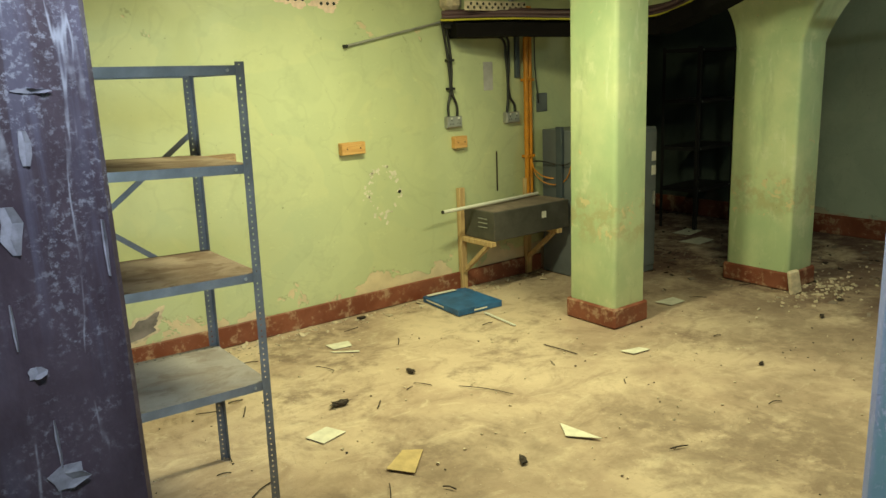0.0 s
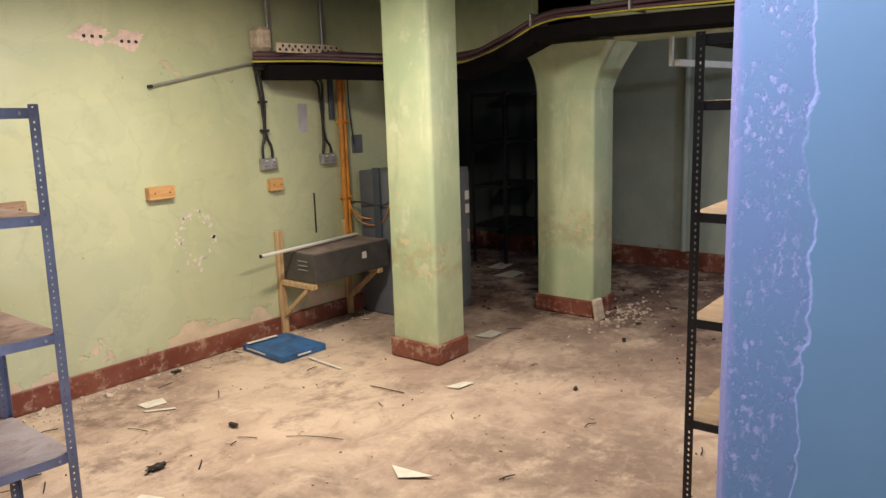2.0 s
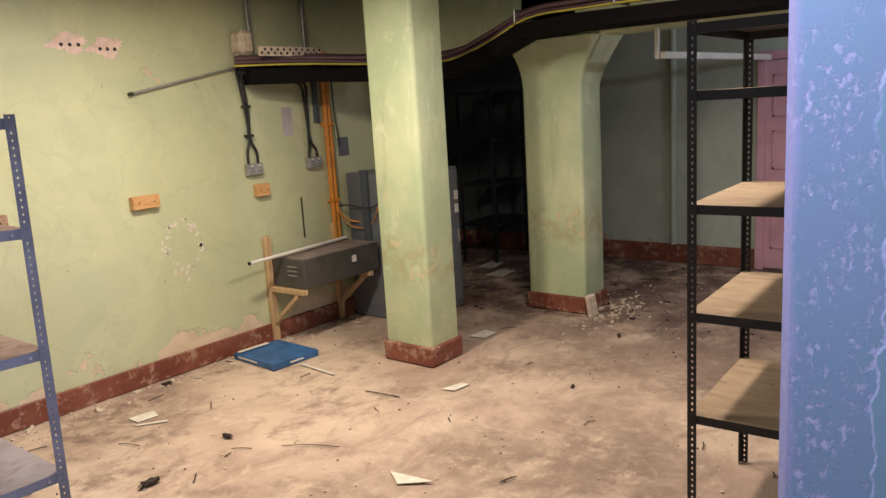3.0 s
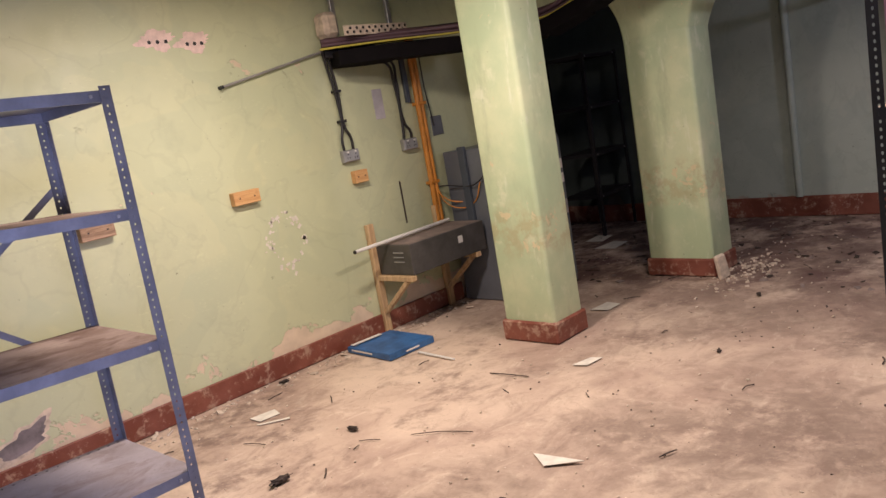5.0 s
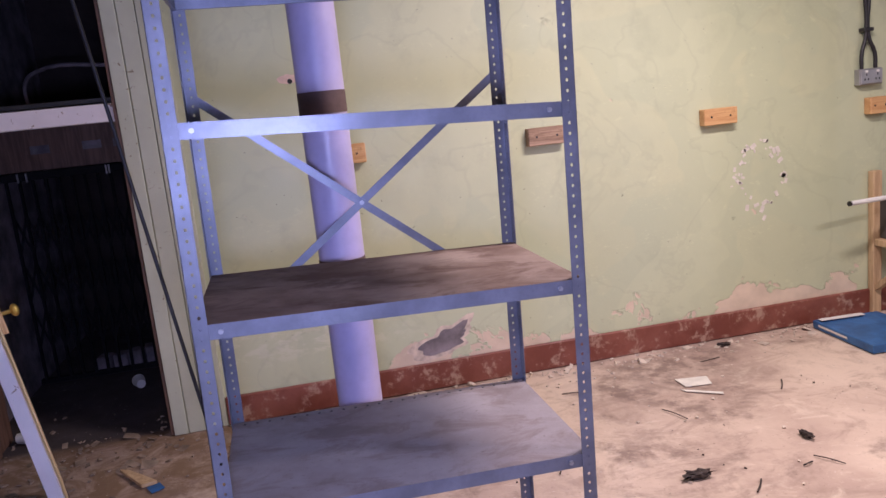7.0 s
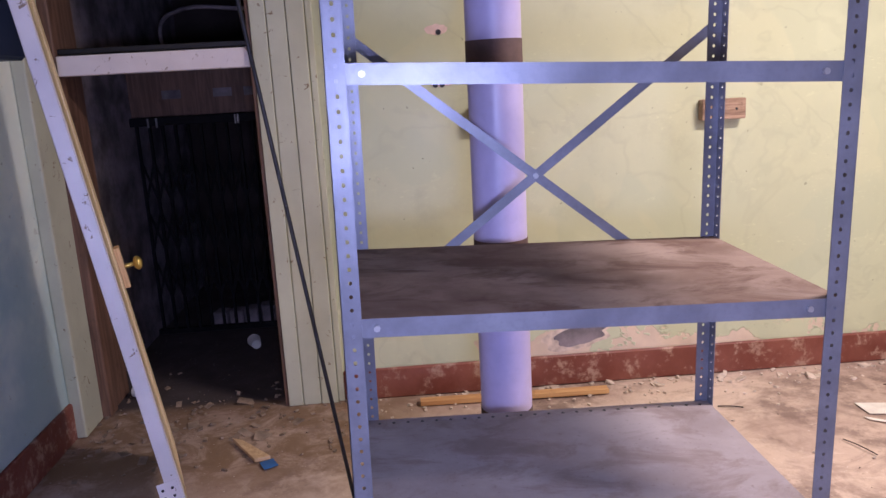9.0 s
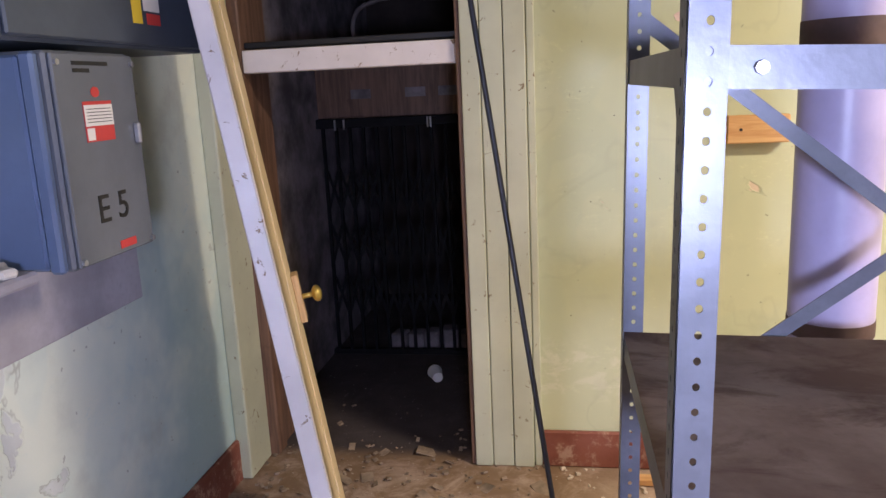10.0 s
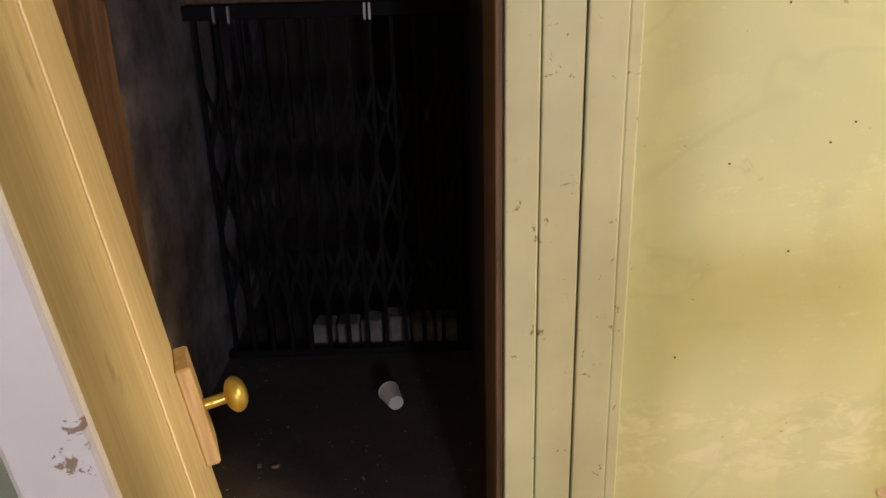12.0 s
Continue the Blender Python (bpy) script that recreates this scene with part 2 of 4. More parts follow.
M_SKIRT = skirting_paint()
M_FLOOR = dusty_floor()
M_DUST = dust_top("stained_dust_on_steel", (0.175, 0.12, 0.095), (0.31, 0.24, 0.20), 0.9)
M_DUSTPALE = dust_top("pale_dust_on_steel", (0.25, 0.215, 0.215), (0.34, 0.305, 0.31), 0.4)
M_STEEL = plain("blue_grey_steel", (0.195, 0.205, 0.245), 0.36, 0.25, 0.3, 5, 90, 0.1)
M_DARKSTEEL = plain("dark_slotted_steel", (0.030, 0.031, 0.036), 0.45, 0.2, 0.3, 5, 90, 0.1)
M_TAN = timber("tan_dusty_board", (0.27, 0.19, 0.12), (0.37, 0.275, 0.18), 0.8, (4, 1, 4))
M_LILAC = plain("lilac_pipe_paint", (0.43, 0.385, 0.57), 0.38, 0, 0.15, 3, 40, 0.1)
M_SHELFSHADOW = plain("shelf_shadow_brown", (0.10, 0.06, 0.055), 0.7, 0, 0.4, 8, 60)
M_PINE = timber("bare_pine", (0.52, 0.27, 0.10), (0.66, 0.40, 0.17), 0.6, (1, 14, 14))
M_DARKWOOD = timber("weathered_block", (0.20, 0.12, 0.075), (0.42, 0.28, 0.18), 0.7, (1, 14, 14))
M_RAWWOOD = timber("bracket_timber", (0.44, 0.29, 0.15), (0.60, 0.43, 0.24), 0.65)
M_TRIM = worn_paint("pale_green_door_trim", (0.55, 0.57, 0.42), (0.22, 0.17, 0.10), 0.635, 26)
M_JAMB = timber("brown_stained_jamb", (0.10, 0.055, 0.035), (0.20, 0.11, 0.07), 0.6)
M_WHITEPAINT = worn_paint("chipped_white_gloss", (0.86, 0.80, 0.79), (0.30, 0.21, 0.14), 0.62, 22, 0.4)
M_LEAFFACE = timber("varnished_door_face", (0.68, 0.54, 0.33), (0.80, 0.67, 0.45), 0.5)
M_BLACK = plain("black_cable", (0.018, 0.017, 0.02), 0.5, 0, 0.2, 8, 60, 0.05)
M_TRAY = plain("black_tray_bitumen", (0.007, 0.006, 0.007), 0.95, 0, 0.2, 8, 60, 0.05)
M_TRAY.node_tree.nodes["Principled BSDF"].inputs["Specular IOR Level"].default_value = 0.1
M_FLAKE = plain("brown_paint_flakes", (0.27, 0.20, 0.14), 0.85, 0, 0.5, 9, 60)
M_MAROON = plain("maroon_cable", (0.10, 0.055, 0.07), 0.5, 0, 0.2, 8, 60, 0.05)
M_YELLOW = plain("yellow_green_cable", (0.55, 0.48, 0.06), 0.5, 0, 0.2, 8, 60, 0.05)
M_ORANGE = plain("orange_conduit_paint", (0.62, 0.25, 0.035), 0.42, 0, 0.3, 7, 50)
M_GALV = plain("galvanised_steel", (0.42, 0.42, 0.43), 0.4, 0.6, 0.2, 9, 70, 0.05)
M_WHITEPVC = plain("white_plastic", (0.74, 0.73, 0.70), 0.4, 0, 0.1, 6, 50, 0.03)
M_BOXGREY = plain("charcoal_box_enamel", (0.075, 0.07, 0.066), 0.5, 0.1, 0.3, 6, 60)
M_BOXTOP = plain("dust_on_box", (0.23, 0.18, 0.16), 0.9, 0, 0.3, 8, 60)
M_CABGREY = plain("blue_grey_cabinet_enamel", (0.135, 0.15, 0.175), 0.42, 0.05, 0.15, 4, 80, 0.05)
M_CABBLUE = plain("blue_cabinet_enamel", (0.115, 0.165, 0.28), 0.38, 0.05, 0.12, 4, 80, 0.05)
M_CABDARK = plain("dark_slate_enamel", (0.06, 0.075, 0.10), 0.42, 0.05, 0.2, 4, 80, 0.05)
M_PINK = plain("pink_door_paint", (0.66, 0.37, 0.47), 0.45, 0, 0.12, 3, 40)
M_CARD = plain("blue_cardboard", (0.035, 0.13, 0.34), 0.5, 0, 0.35, 9, 40, 0.2)
M_PAPER = plain("dirty_paper", (0.70, 0.66, 0.58), 0.8, 0, 0.15, 14, 60)
M_BROWNCARD = plain("brown_cardboard", (0.52, 0.38, 0.20), 0.8, 0, 0.2, 12, 60)
M_TWIG = plain("dark_debris", (0.045, 0.03, 0.025), 0.8, 0, 0.4, 20, 80)
M_PINKPLASTER = plain("pink_plaster", (0.78, 0.60, 0.54), 0.9, 0, 0.2, 12, 70)
M_RUBBLE = plain("plaster_rubble", (0.62, 0.52, 0.42), 0.9, 0, 0.3, 20, 80)
M_GATE = plain("black_gate_iron", (0.010, 0.010, 0.012), 0.75, 0.0, 0.3, 8, 60)
M_GATE.node_tree.nodes["Principled BSDF"].inputs["Specular IOR Level"].default_value = 0.15
M_BRASS = plain("aged_brass", (0.62, 0.46, 0.12), 0.35, 0.8, 0.2, 12, 60)
# both lobby colours darkened so that the unlit lobby's shade is in them
M_LOBBY = plain("shade_dark_brick", (0.04, 0.028, 0.025), 0.85, 0, 0.5, 3, 30, 0.4)
M_LOBBYPALE = plain("darkened_plaster", (0.23, 0.20, 0.21), 0.85, 0, 0.6, 5, 22, 0.6)
M_RED = plain("red_label_print", (0.55, 0.05, 0.045), 0.5, 0, 0.05)
M_LABEL = plain("white_label", (0.75, 0.73, 0.70), 0.5, 0, 0.05)
M_INK = plain("black_marker_ink", (0.012, 0.012, 0.014), 0.5, 0, 0.05)
M_YLABEL = plain("yellow_warning_label", (0.75, 0.55, 0.04), 0.5, 0, 0.05)
M_UNDERCOAT = plain("pale_lilac_undercoat", (0.46, 0.44, 0.56), 0.6, 0, 0.3, 60, 160)
M_LEDGE = plain("grey_ledge", (0.46, 0.44, 0.48), 0.8, 0, 0.25, 4, 50)


def purple_paint():
    """Dark violet gloss, cracked along its length and flaked to a pale undercoat."""
    n = Nodes("peeling_dark_violet_paint").world_co()
    c = n.mix(n.ramp(n.noise(7.0, 7, 0.68, (1, 1, 0.5)), 0.36, 0.64), (0.072, 0.048, 0.070), (0.150, 0.110, 0.155))
    streak = n.ramp(n.noise(30, 5, 0.65, (1.5, 1.5, 0.10)), 0.50, 0.66)
    c = n.mix(n.math("MULTIPLY", streak, n.ramp(n.noise(4.5, 5), 0.40, 0.62, 0.0, 0.5)), c, (0.20, 0.19, 0.30))
    f = n.noise(9, 5, 0.6, (1.2, 1.2, 0.55), 0.6)
    flake = n.ramp(f, 0.70, 0.71)
    rim = n.ramp(n.math("ABSOLUTE", n.math("SUBTRACT", f, 0.675)), 0.0, 0.012, 1.0, 0.0)
    crack = n.ramp(n.math("ABSOLUTE", n.math("SUBTRACT", n.noise(13, 4, 0.55, (1.2, 1.2, 0.14), 0.3), 0.52)), 0.0, 0.017, 1.0, 0.0)
    crack = n.math("MULTIPLY", crack, n.ramp(n.noise(7, 5), 0.49, 0.60))
    scuff = n.math("MULTIPLY", n.ramp(n.noise(140, 5, 0.75), 0.50, 0.62), n.ramp(n.noise(7, 6, 0.68), 0.46, 0.60))
    c = n.mix(n.math("MULTIPLY", scuff, 0.65), c, (0.50, 0.49, 0.62))
    c = n.mix(n.math("MULTIPLY", crack, 0.85), c, (0.62, 0.61, 0.76))
    c = n.mix(n.math("MULTIPLY", flake, 0.85), c, (0.42, 0.39, 0.50))
    c = n.mix(n.math("MULTIPLY", rim, 0.55), c, (0.70, 0.69, 0.80))
    h = n.math("SUBTRACT", n.math("MULTIPLY", rim, 0.7), flake)
    return n.done(c, n.ramp(n.noise(8, 4), 0.3, 0.7, 0.32, 0.55), 0, n.bump(h, 0.6, 0.004, n.bump(n.noise(50, 5), 0.25, 0.003)))


M_PURPLE = purple_paint()


def blue_paint():
    """Blue gloss paint; a strip along the arris is chipped and rubbed to pale lilac."""
    n = Nodes("blue_wall_paint").world_co()
    c = n.mix(n.ramp(n.noise(2.5, 5, 0.6), 0.35, 0.7), (0.26, 0.45, 0.50), (0.32, 0.52, 0.56))
    c = n.mix(n.math("MULTIPLY", n.ramp(n.noise(60, 2), 0.76, 0.79), 0.6), c, (0.08, 0.12, 0.2))
    edge = n.math("ADD", n.axis(1), n.math("MULTIPLY", n.math("SUBTRACT", n.noise(9, 5, 0.6), 0.5), 0.05))
    near = n.ramp(edge, -4.787, -4.785)
    line = n.ramp(n.math("ABSOLUTE", n.math("ADD", edge, 4.786)), 0.0, 0.0014, 1.0, 0.0)
    line = n.math("MULTIPLY", line, n.ramp(n.noise(12, 3), 0.38, 0.52, 0.25, 1.0))
    c = n.mix(n.math("MULTIPLY", near, n.ramp(n.noise(20, 4), 0.3, 0.7, 0.2, 0.6)), c, (0.30, 0.38, 0.56))
    chips = n.math("MULTIPLY", near, n.ramp(n.noise(210, 6, 0.7, (1, 1, 0.7), 0.3), 0.50, 0.60))
    chips = n.math("MULTIPLY", chips, n.ramp(n.noise(45, 6, 0.7, (1, 1, 0.5)), 0.44, 0.60))
    c = n.mix(n.math("MULTIPLY", chips, 0.8), c, (0.72, 0.74, 0.92))
    rub = n.ramp(n.math("ADD", n.axis(1), n.math("MULTIPLY", n.noise(25, 4), 0.012)), -4.741, -4.733)
    c = n.mix(n.math("MULTIPLY", rub, 0.7), c, (0.55, 0.52, 0.74))
    c = n.mix(n.math("MULTIPLY", line, 0.7), c, (0.66, 0.72, 0.90))
    h = n.math("SUBTRACT", n.math("MULTIPLY", n.noise(22, 5), 0.4), n.math("MULTIPLY", n.math("ADD", chips, near), 0.5))
    return n.done(c, 0.45, 0, n.bump(h, 0.4, 0.004))


M_BLUE = blue_paint()

# ---- mesh helpers ----


def box(bm, x0, x1, y0, y1, z0, z1, bevel=0.0, m=None, mat=0, seg=1):
    g = bmesh.ops.create_cube(bm, size=1.0)["verts"]
    for v in g:
        v.co = Vector((x0 + (v.co.x + 0.5) * (x1 - x0), y0 + (v.co.y + 0.5) * (y1 - y0), z0 + (v.co.z + 0.5) * (z1 - z0)))
    faces = list({f for v in g for f in v.link_faces})
    for f in faces:
        f.material_index = mat
    if bevel:
        es = list({e for v in g for e in v.link_edges})
        r = bmesh.ops.bevel(bm, geom=es, offset=bevel, segments=seg, affect="EDGES", profile=0.5)
        for f in r["faces"]:
            f.material_index = mat
        g = list({v for f in r["faces"] for v in f.verts} | {v for v in g if v.is_valid})
    if m is not None:
        bmesh.ops.transform(bm, matrix=m, verts=g)
    return g


def rod(bm, a, b, r, seg=10, r2=None):
    a, b = Vector(a), Vector(b)
    d = b - a
    m = Matrix.Translation((a + b) / 2) @ d.to_track_quat("Z", "Y").to_matrix().to_4x4()
    return bmesh.ops.create_cone(bm, cap_ends=True, segments=seg, radius1=r, radius2=r if r2 is None else r2, depth=d.length, matrix=m)["verts"]


def bar(bm, a, b, w, t, side=(0, 0, 1)):
    """A flat bar from a to b, w wide across side, t thick."""
    a, b = Vector(a), Vector(b)
    d = (b - a).normalized()
    n = d.cross(Vector(side)).normalized()
    s = n.cross(d).normalized()
    vs = []
    for p in (a, b):
        for i, j in ((-1, -1), (1, -1), (1, 1), (-1, 1)):
            vs.append(bm.verts.new(p + s * (i * w / 2) + n * (j * t / 2)))
    for q in ((0, 1, 2, 3), (7, 6, 5, 4), (0, 4, 5, 1), (1, 5, 6, 2), (2, 6, 7, 3), (3, 7, 4, 0)):
        bm.faces.new([vs[k] for k in q])
    bmesh.ops.recalc_face_normals(bm, faces=bm.faces)


def mesh_of(name, bm, mats, smooth=False):
    me = bpy.data.meshes.new(name)
    bm.to_mesh(me)
    bm.free()
    for mt in mats if isinstance(mats, (list, tuple)) else [mats]:
        me.materials.append(mt)
    if smooth:
        for p in me.polygons:
            p.use_smooth = True
        me.set_sharp_from_angle(angle=radians(40))
    return me


def part(name, bm, mats, parent=None, label="", smooth=False):
    ob = new(name, mesh_of(name, bm, mats, smooth))
    if parent:
        ob.parent = parent
    return tagged(ob, label)


def thing(name, label, category, m=None, group="", kind=""):
    ob = new(name)
    ob.empty_display_size = 0.1
    if m is not None:
        ob.matrix_basis = m
    return tagged(ob, label, category, group, kind)


def tube(name, pts, r, mat, parent=None, label="", res=6, kinds="AUTO"):
    cu = bpy.data.curves.new(name, "CURVE")
    cu.dimensions, cu.bevel_depth, cu.bevel_resolution, cu.resolution_u = "3D", r, 2, res
    cu.use_fill_caps = True
    sp = cu.splines.new("BEZIER")
    sp.bezier_points.add(len(pts) - 1)
    for bp, p in zip(sp.bezier_points, pts):
        bp.co = p
        bp.handle_left_type = bp.handle_right_type = kinds
    tmp = bpy.data.objects.new(name, cu)
    scene.collection.objects.link(tmp)
    dg = bpy.context.evaluated_depsgraph_get()
    me = bpy.data.meshes.new_from_object(tmp.evaluated_get(dg))
    bpy.data.objects.remove(tmp)
    me.name = name
    me.materials.clear()
    me.materials.append(mat)
    for p in me.polygons:
        p.use_smooth = True
    ob = new(name, me)
    if parent:
        ob.parent = parent
    return tagged(ob, label)


def structure(name, bm, mats, label, category="wall", smooth=False):
    return tagged(part(name, bm, mats, None, label, smooth), label, category, kind="structure")


def B(*boxes, bevel=0.0):
    bm = bmesh.new()
    for b in boxes:
        box(bm, *b, bevel=bevel)
    return bm


# ---- the shell of the room ----
CEIL = 2.75
LW = -0.93
bm = bmesh.new()
bmesh.ops.create_grid(bm, x_segments=60, y_segments=60, size=0.5, matrix=Matrix.Translation((3.3, -2.4, 0)) @ Matrix.Diagonal((9.8, 10.2, 1, 1)))
for v in bm.verts:
    v.co.z = 0.006 * (noise.noise(v.co * 1.3) - 0.2) - 0.002
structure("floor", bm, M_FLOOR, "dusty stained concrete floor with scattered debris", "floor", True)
structure("ceiling", B((-1.2, 8.4, -7.5, 2.8, CEIL, CEIL + 0.15)), M_CEIL, "dingy plaster ceiling", "ceiling")

# wall with the lift door: solid from the door trim to the cabinet, lintel over the door
structure("wall_north", B((0.26, 5.68, 0.0, 0.3, 0.0, CEIL), (-0.85, 0.26, 0.0, 0.3, 2.32, CEIL), (0.0, 0.26, 0.02, 0.3, 0, 2.32)), M_WALL,
          "pale green gloss-painted plaster wall, flaking near its foot")
structure("wall_west", B((-1.2, LW, -7.5, 0.3, 0.0, CEIL)), M_LEFT, "patchy blue-green painted wall")
structure("wall_east", B((8.05, 8.3, -7.5, -0.7, 0.0, CEIL)), M_FAR, "shaded green painted end wall")
# the three recess walls get the paint with shade in its colour
structure("wall_recess_east", B((8.05, 8.3, -0.7, 2.8, 0.0, CEIL)), M_RECESS_SHADE, "end wall of the recess, shade painted into its colour")
structure("wall_recess_north", B((5.68, 8.05, 2.5, 2.8, 0.0, CEIL)), M_RECESS_SHADE, "back wall of the recess, shade painted into its colour")
structure("wall_recess_west", B((5.38, 5.68, 0.3, 2.8, 0.0, CEIL)), M_RECESS_SHADE, "side wall of the recess, shade painted into its colour")
structure("wall_south", B((-1.2, 8.3, -7.7, -7.5, 0.0, CEIL)), M_FAR, "plain painted wall")

# entrance: two piers, the violet reveal on one side, the blue face on the other
bm = B((0.719, 0.92, -7.5, -4.736, 0, CEIL), bevel=0.006)
structure("wall_entrance", bm, M_BLUE, "blue-painted wall edge, worn pale along its arris", "wall")
bm = B((0.13, 0.386, -4.25, -4.17, 0, CEIL), bevel=0.005)
violet_jamb = structure("door_jamb_entrance", bm, M_PURPLE, "dark violet gloss-painted door jamb, cracked and peeling", "door jamb")
random.seed(77)
for fx, fz, fw, fh in ((0.325, 1.745, 0.010, 0.028), (0.306, 1.68, 0.020, 0.040), (0.306, 1.558, 0.016, 0.010), (0.318, 1.458, 0.030, 0.022),
                       (0.314, 1.49, 0.003, 0.045), (0.335, 1.79, 0.034, 0.004), (0.375, 1.655, 0.003, 0.05), (0.296, 1.60, 0.003, 0.04),
                       (0.335, 1.90, 0.010, 0.022), (0.30, 1.30, 0.018, 0.024), (0.35, 1.20, 0.014, 0.03)):
    # a curled chip of old undercoat standing off the face along one edge
    bm = bmesh.new()
    rows = []
    for i in range(4):
        z = fz + fh * (i / 3 - 0.5)
        half = fw * 0.5 * (random.uniform(0.75, 1.0) if i in (1, 2) else random.uniform(0.25, 0.6))
        off = random.uniform(-0.12, 0.12) * fw
        rows.append([bm.verts.new((fx + off + half * q, -4.2505 - 0.0045 * max(0, q) ** 2 * random.uniform(0.4, 1.2), z)) for q in (-1, 0, 1)])
    for a, b in zip(rows, rows[1:]):
        for i in (0, 1):
            bm.faces.new((a[i], a[i + 1], b[i + 1], b[i]))
    ex = bmesh.ops.extrude_face_region(bm, geom=bm.faces[:])["geom"]
    bmesh.ops.translate(bm, vec=(0, -0.0008, 0), verts=[q for q in ex if isinstance(q, bmesh.types.BMVert)])
    bmesh.ops.recalc_face_normals(bm, faces=bm.faces)
    part("paint_flake", bm, M_UNDERCOAT, violet_jamb)
bm = B((0.09, 0.125, -4.27, -4.15, 0, CEIL), bevel=0.004)
structure("door_stop_trim", bm, M_PURPLE, "dark violet moulding beside the jamb", "trim")

# skirtings
bm = bmesh.new()
box(bm, 0.265, 4.98, -0.022, 0.0, 0, 0.15, bevel=0.006)
structure("baseboard_north", bm, M_SKIRT, "oxide-red painted skirting, scuffed and chipped", "skirting")
structure("baseboard_west", B((LW, LW + 0.02, -7.4, -0.206, 0, 0.17), bevel=0.005), M_SKIRT, "dark red painted skirting", "skirting")
structure("baseboard_east", B((8.03, 8.05, -2.62, 2.5, 0, 0.2), (8.03, 8.05, -7.4, -3.5, 0, 0.2), bevel=0.005), M_SKIRT, "dark red painted skirting", "skirting")

# columns


def column(name, x0, x1, y0, y1, label, head=False):
    e = thing(name, label, "column", Matrix.Translation(((x0 + x1) / 2, (y0 + y1) / 2, 0)), kind="structure")
    a, b = (x1 - x0) / 2, (y1 - y0) / 2
    bm = bmesh.new()
    box(bm, -a, a, -b, b, 0.1, CEIL, bevel=0.03, seg=3)
    part("shaft", bm, M_COLUMN, e, smooth=True)
    bm = bmesh.new()
    box(bm, -a - 0.018, a + 0.018, -b - 0.018, b + 0.018, 0, 0.145, bevel=0.012)
    part("plinth", bm, M_SKIRT, e, "oxide-red painted plinth")
    if head:
        bm = bmesh.new()
        loops = []
        for i in range(9):
            w = i / 8
            hx, y0h, y1h = a + 0.002 + 0.09 * w ** 1.5, -b - 0.002 - 0.17 * w ** 1.25, b + 0.002 + 0.10 * w ** 2.4
            loop = []
            for cx, cy, start in ((hx, y1h, 0), (-hx, y1h, 90), (-hx, y0h, 180), (hx, y0h, 270)):
                for q in range(4):
                    t = radians(start + 30 * q)
                    loop.append(bm.verts.new((cx - math.copysign(0.03, cx) + 0.03 * math.cos(t), cy - math.copysign(0.03, cy) + 0.03 * math.sin(t), 1.90 + 0.371 * w)))
            loops.append(loop)
        for p, q in zip(loops, loops[1:]):
            for k in range(16):
                bm.faces.new((p[k], p[(k + 1) % 16], q[(k + 1) % 16], q[k]))
        bm.faces.new(loops[-1]), bm.faces.new(loops[0][::-1])
        bmesh.ops.recalc_face_normals(bm, faces=bm.faces)
        part("flared_head", bm, M_COLUMN, e, smooth=True)
        bm = bmesh.new()
        box(bm, -a, a, -3.2, 3.4, 2.272, CEIL, bevel=0.015)
        part("beam", bm, M_COLUMN, e)
    return e


column("column_middle", 4.165, 4.49, -1.575, -1.15, "square green-painted column with a red plinth, stained")
column("column_far", 5.83, 6.19, -1.90, -1.35, "square green-painted column with a flared head and a chipped red plinth", True)

# ---- lift lobby behind the door opening ----
structure("lobby_wall_west", B((-1.15, -0.97, 0.3, 2.6, 0, CEIL)), M_LOBBYPALE, "plaster lobby wall, coloured dark for shade")
structure("lobby_wall_east", B((0.0, 0.2, 0.3, 2.6, 0, CEIL)), M_LOBBY, "brick lobby wall, coloured dark for shade")
structure("lobby_wall_north", B((-1.0, 0.02, 2.5, 2.7, 0, CEIL)), M_LOBBY, "brick back wall, coloured dark for shade")


def door_case():
    e = thing("door_case_lift", "pale green door casing of three boards, nail-pitted, with a white transom", "door frame", Matrix.Translation((0, 0, 0)), kind="structure")
    for x0, x1, y in ((0.0, 0.068, -0.03), (0.071, 0.152, -0.026), (0.155, 0.232, -0.03), (0.235, 0.262, -0.016)):
        bm = bmesh.new()
        box(bm, x0, x1, y, 0.02, 0, 2.5, bevel=0.004, seg=2)
        part("casing_board", bm, M_TRIM, e)
    bm = bmesh.new()
    box(bm, -0.018, -0.001, -0.02, 0.3, 0, 2.3, bevel=0.003)
    part("jamb_lining", bm, M_JAMB, e, "dark brown jamb lining")
    bm = bmesh.new()
    box(bm, LW, -0.872, -0.205, 0.0, 0, 2.5, bevel=0.008, seg=2)
    part("corner_board", bm, M_TRIM, e, "pale green corner board, flaking at its edge")
    for x0, x1, y0, y1 in ((-0.90, -0.835, 0.002, 0.09), (-0.90, -0.85, 0.094, 0.3)):
        bm = bmesh.new()
        box(bm, x0, x1, y0, y1, 0, 2.3, bevel=0.006)
        part("jamb_lining", bm, M_JAMB, e, "brown stained jamb lining")
    bm = bmesh.new()
    box(bm, -0.834, -0.02, 0.0, 0.08, 1.57, 1.655, bevel=0.006, seg=2)
    part("transom", bm, M_WHITEPAINT, e, "chipped white transom rail")
    bm = bmesh.new()
    box(bm, -0.834, -0.02, 0.03, 0.2, 1.662, 1.685, bevel=0.003)
    part("transom_cap", bm, M_INK, e, "black painted cap")
    return e


door_case()


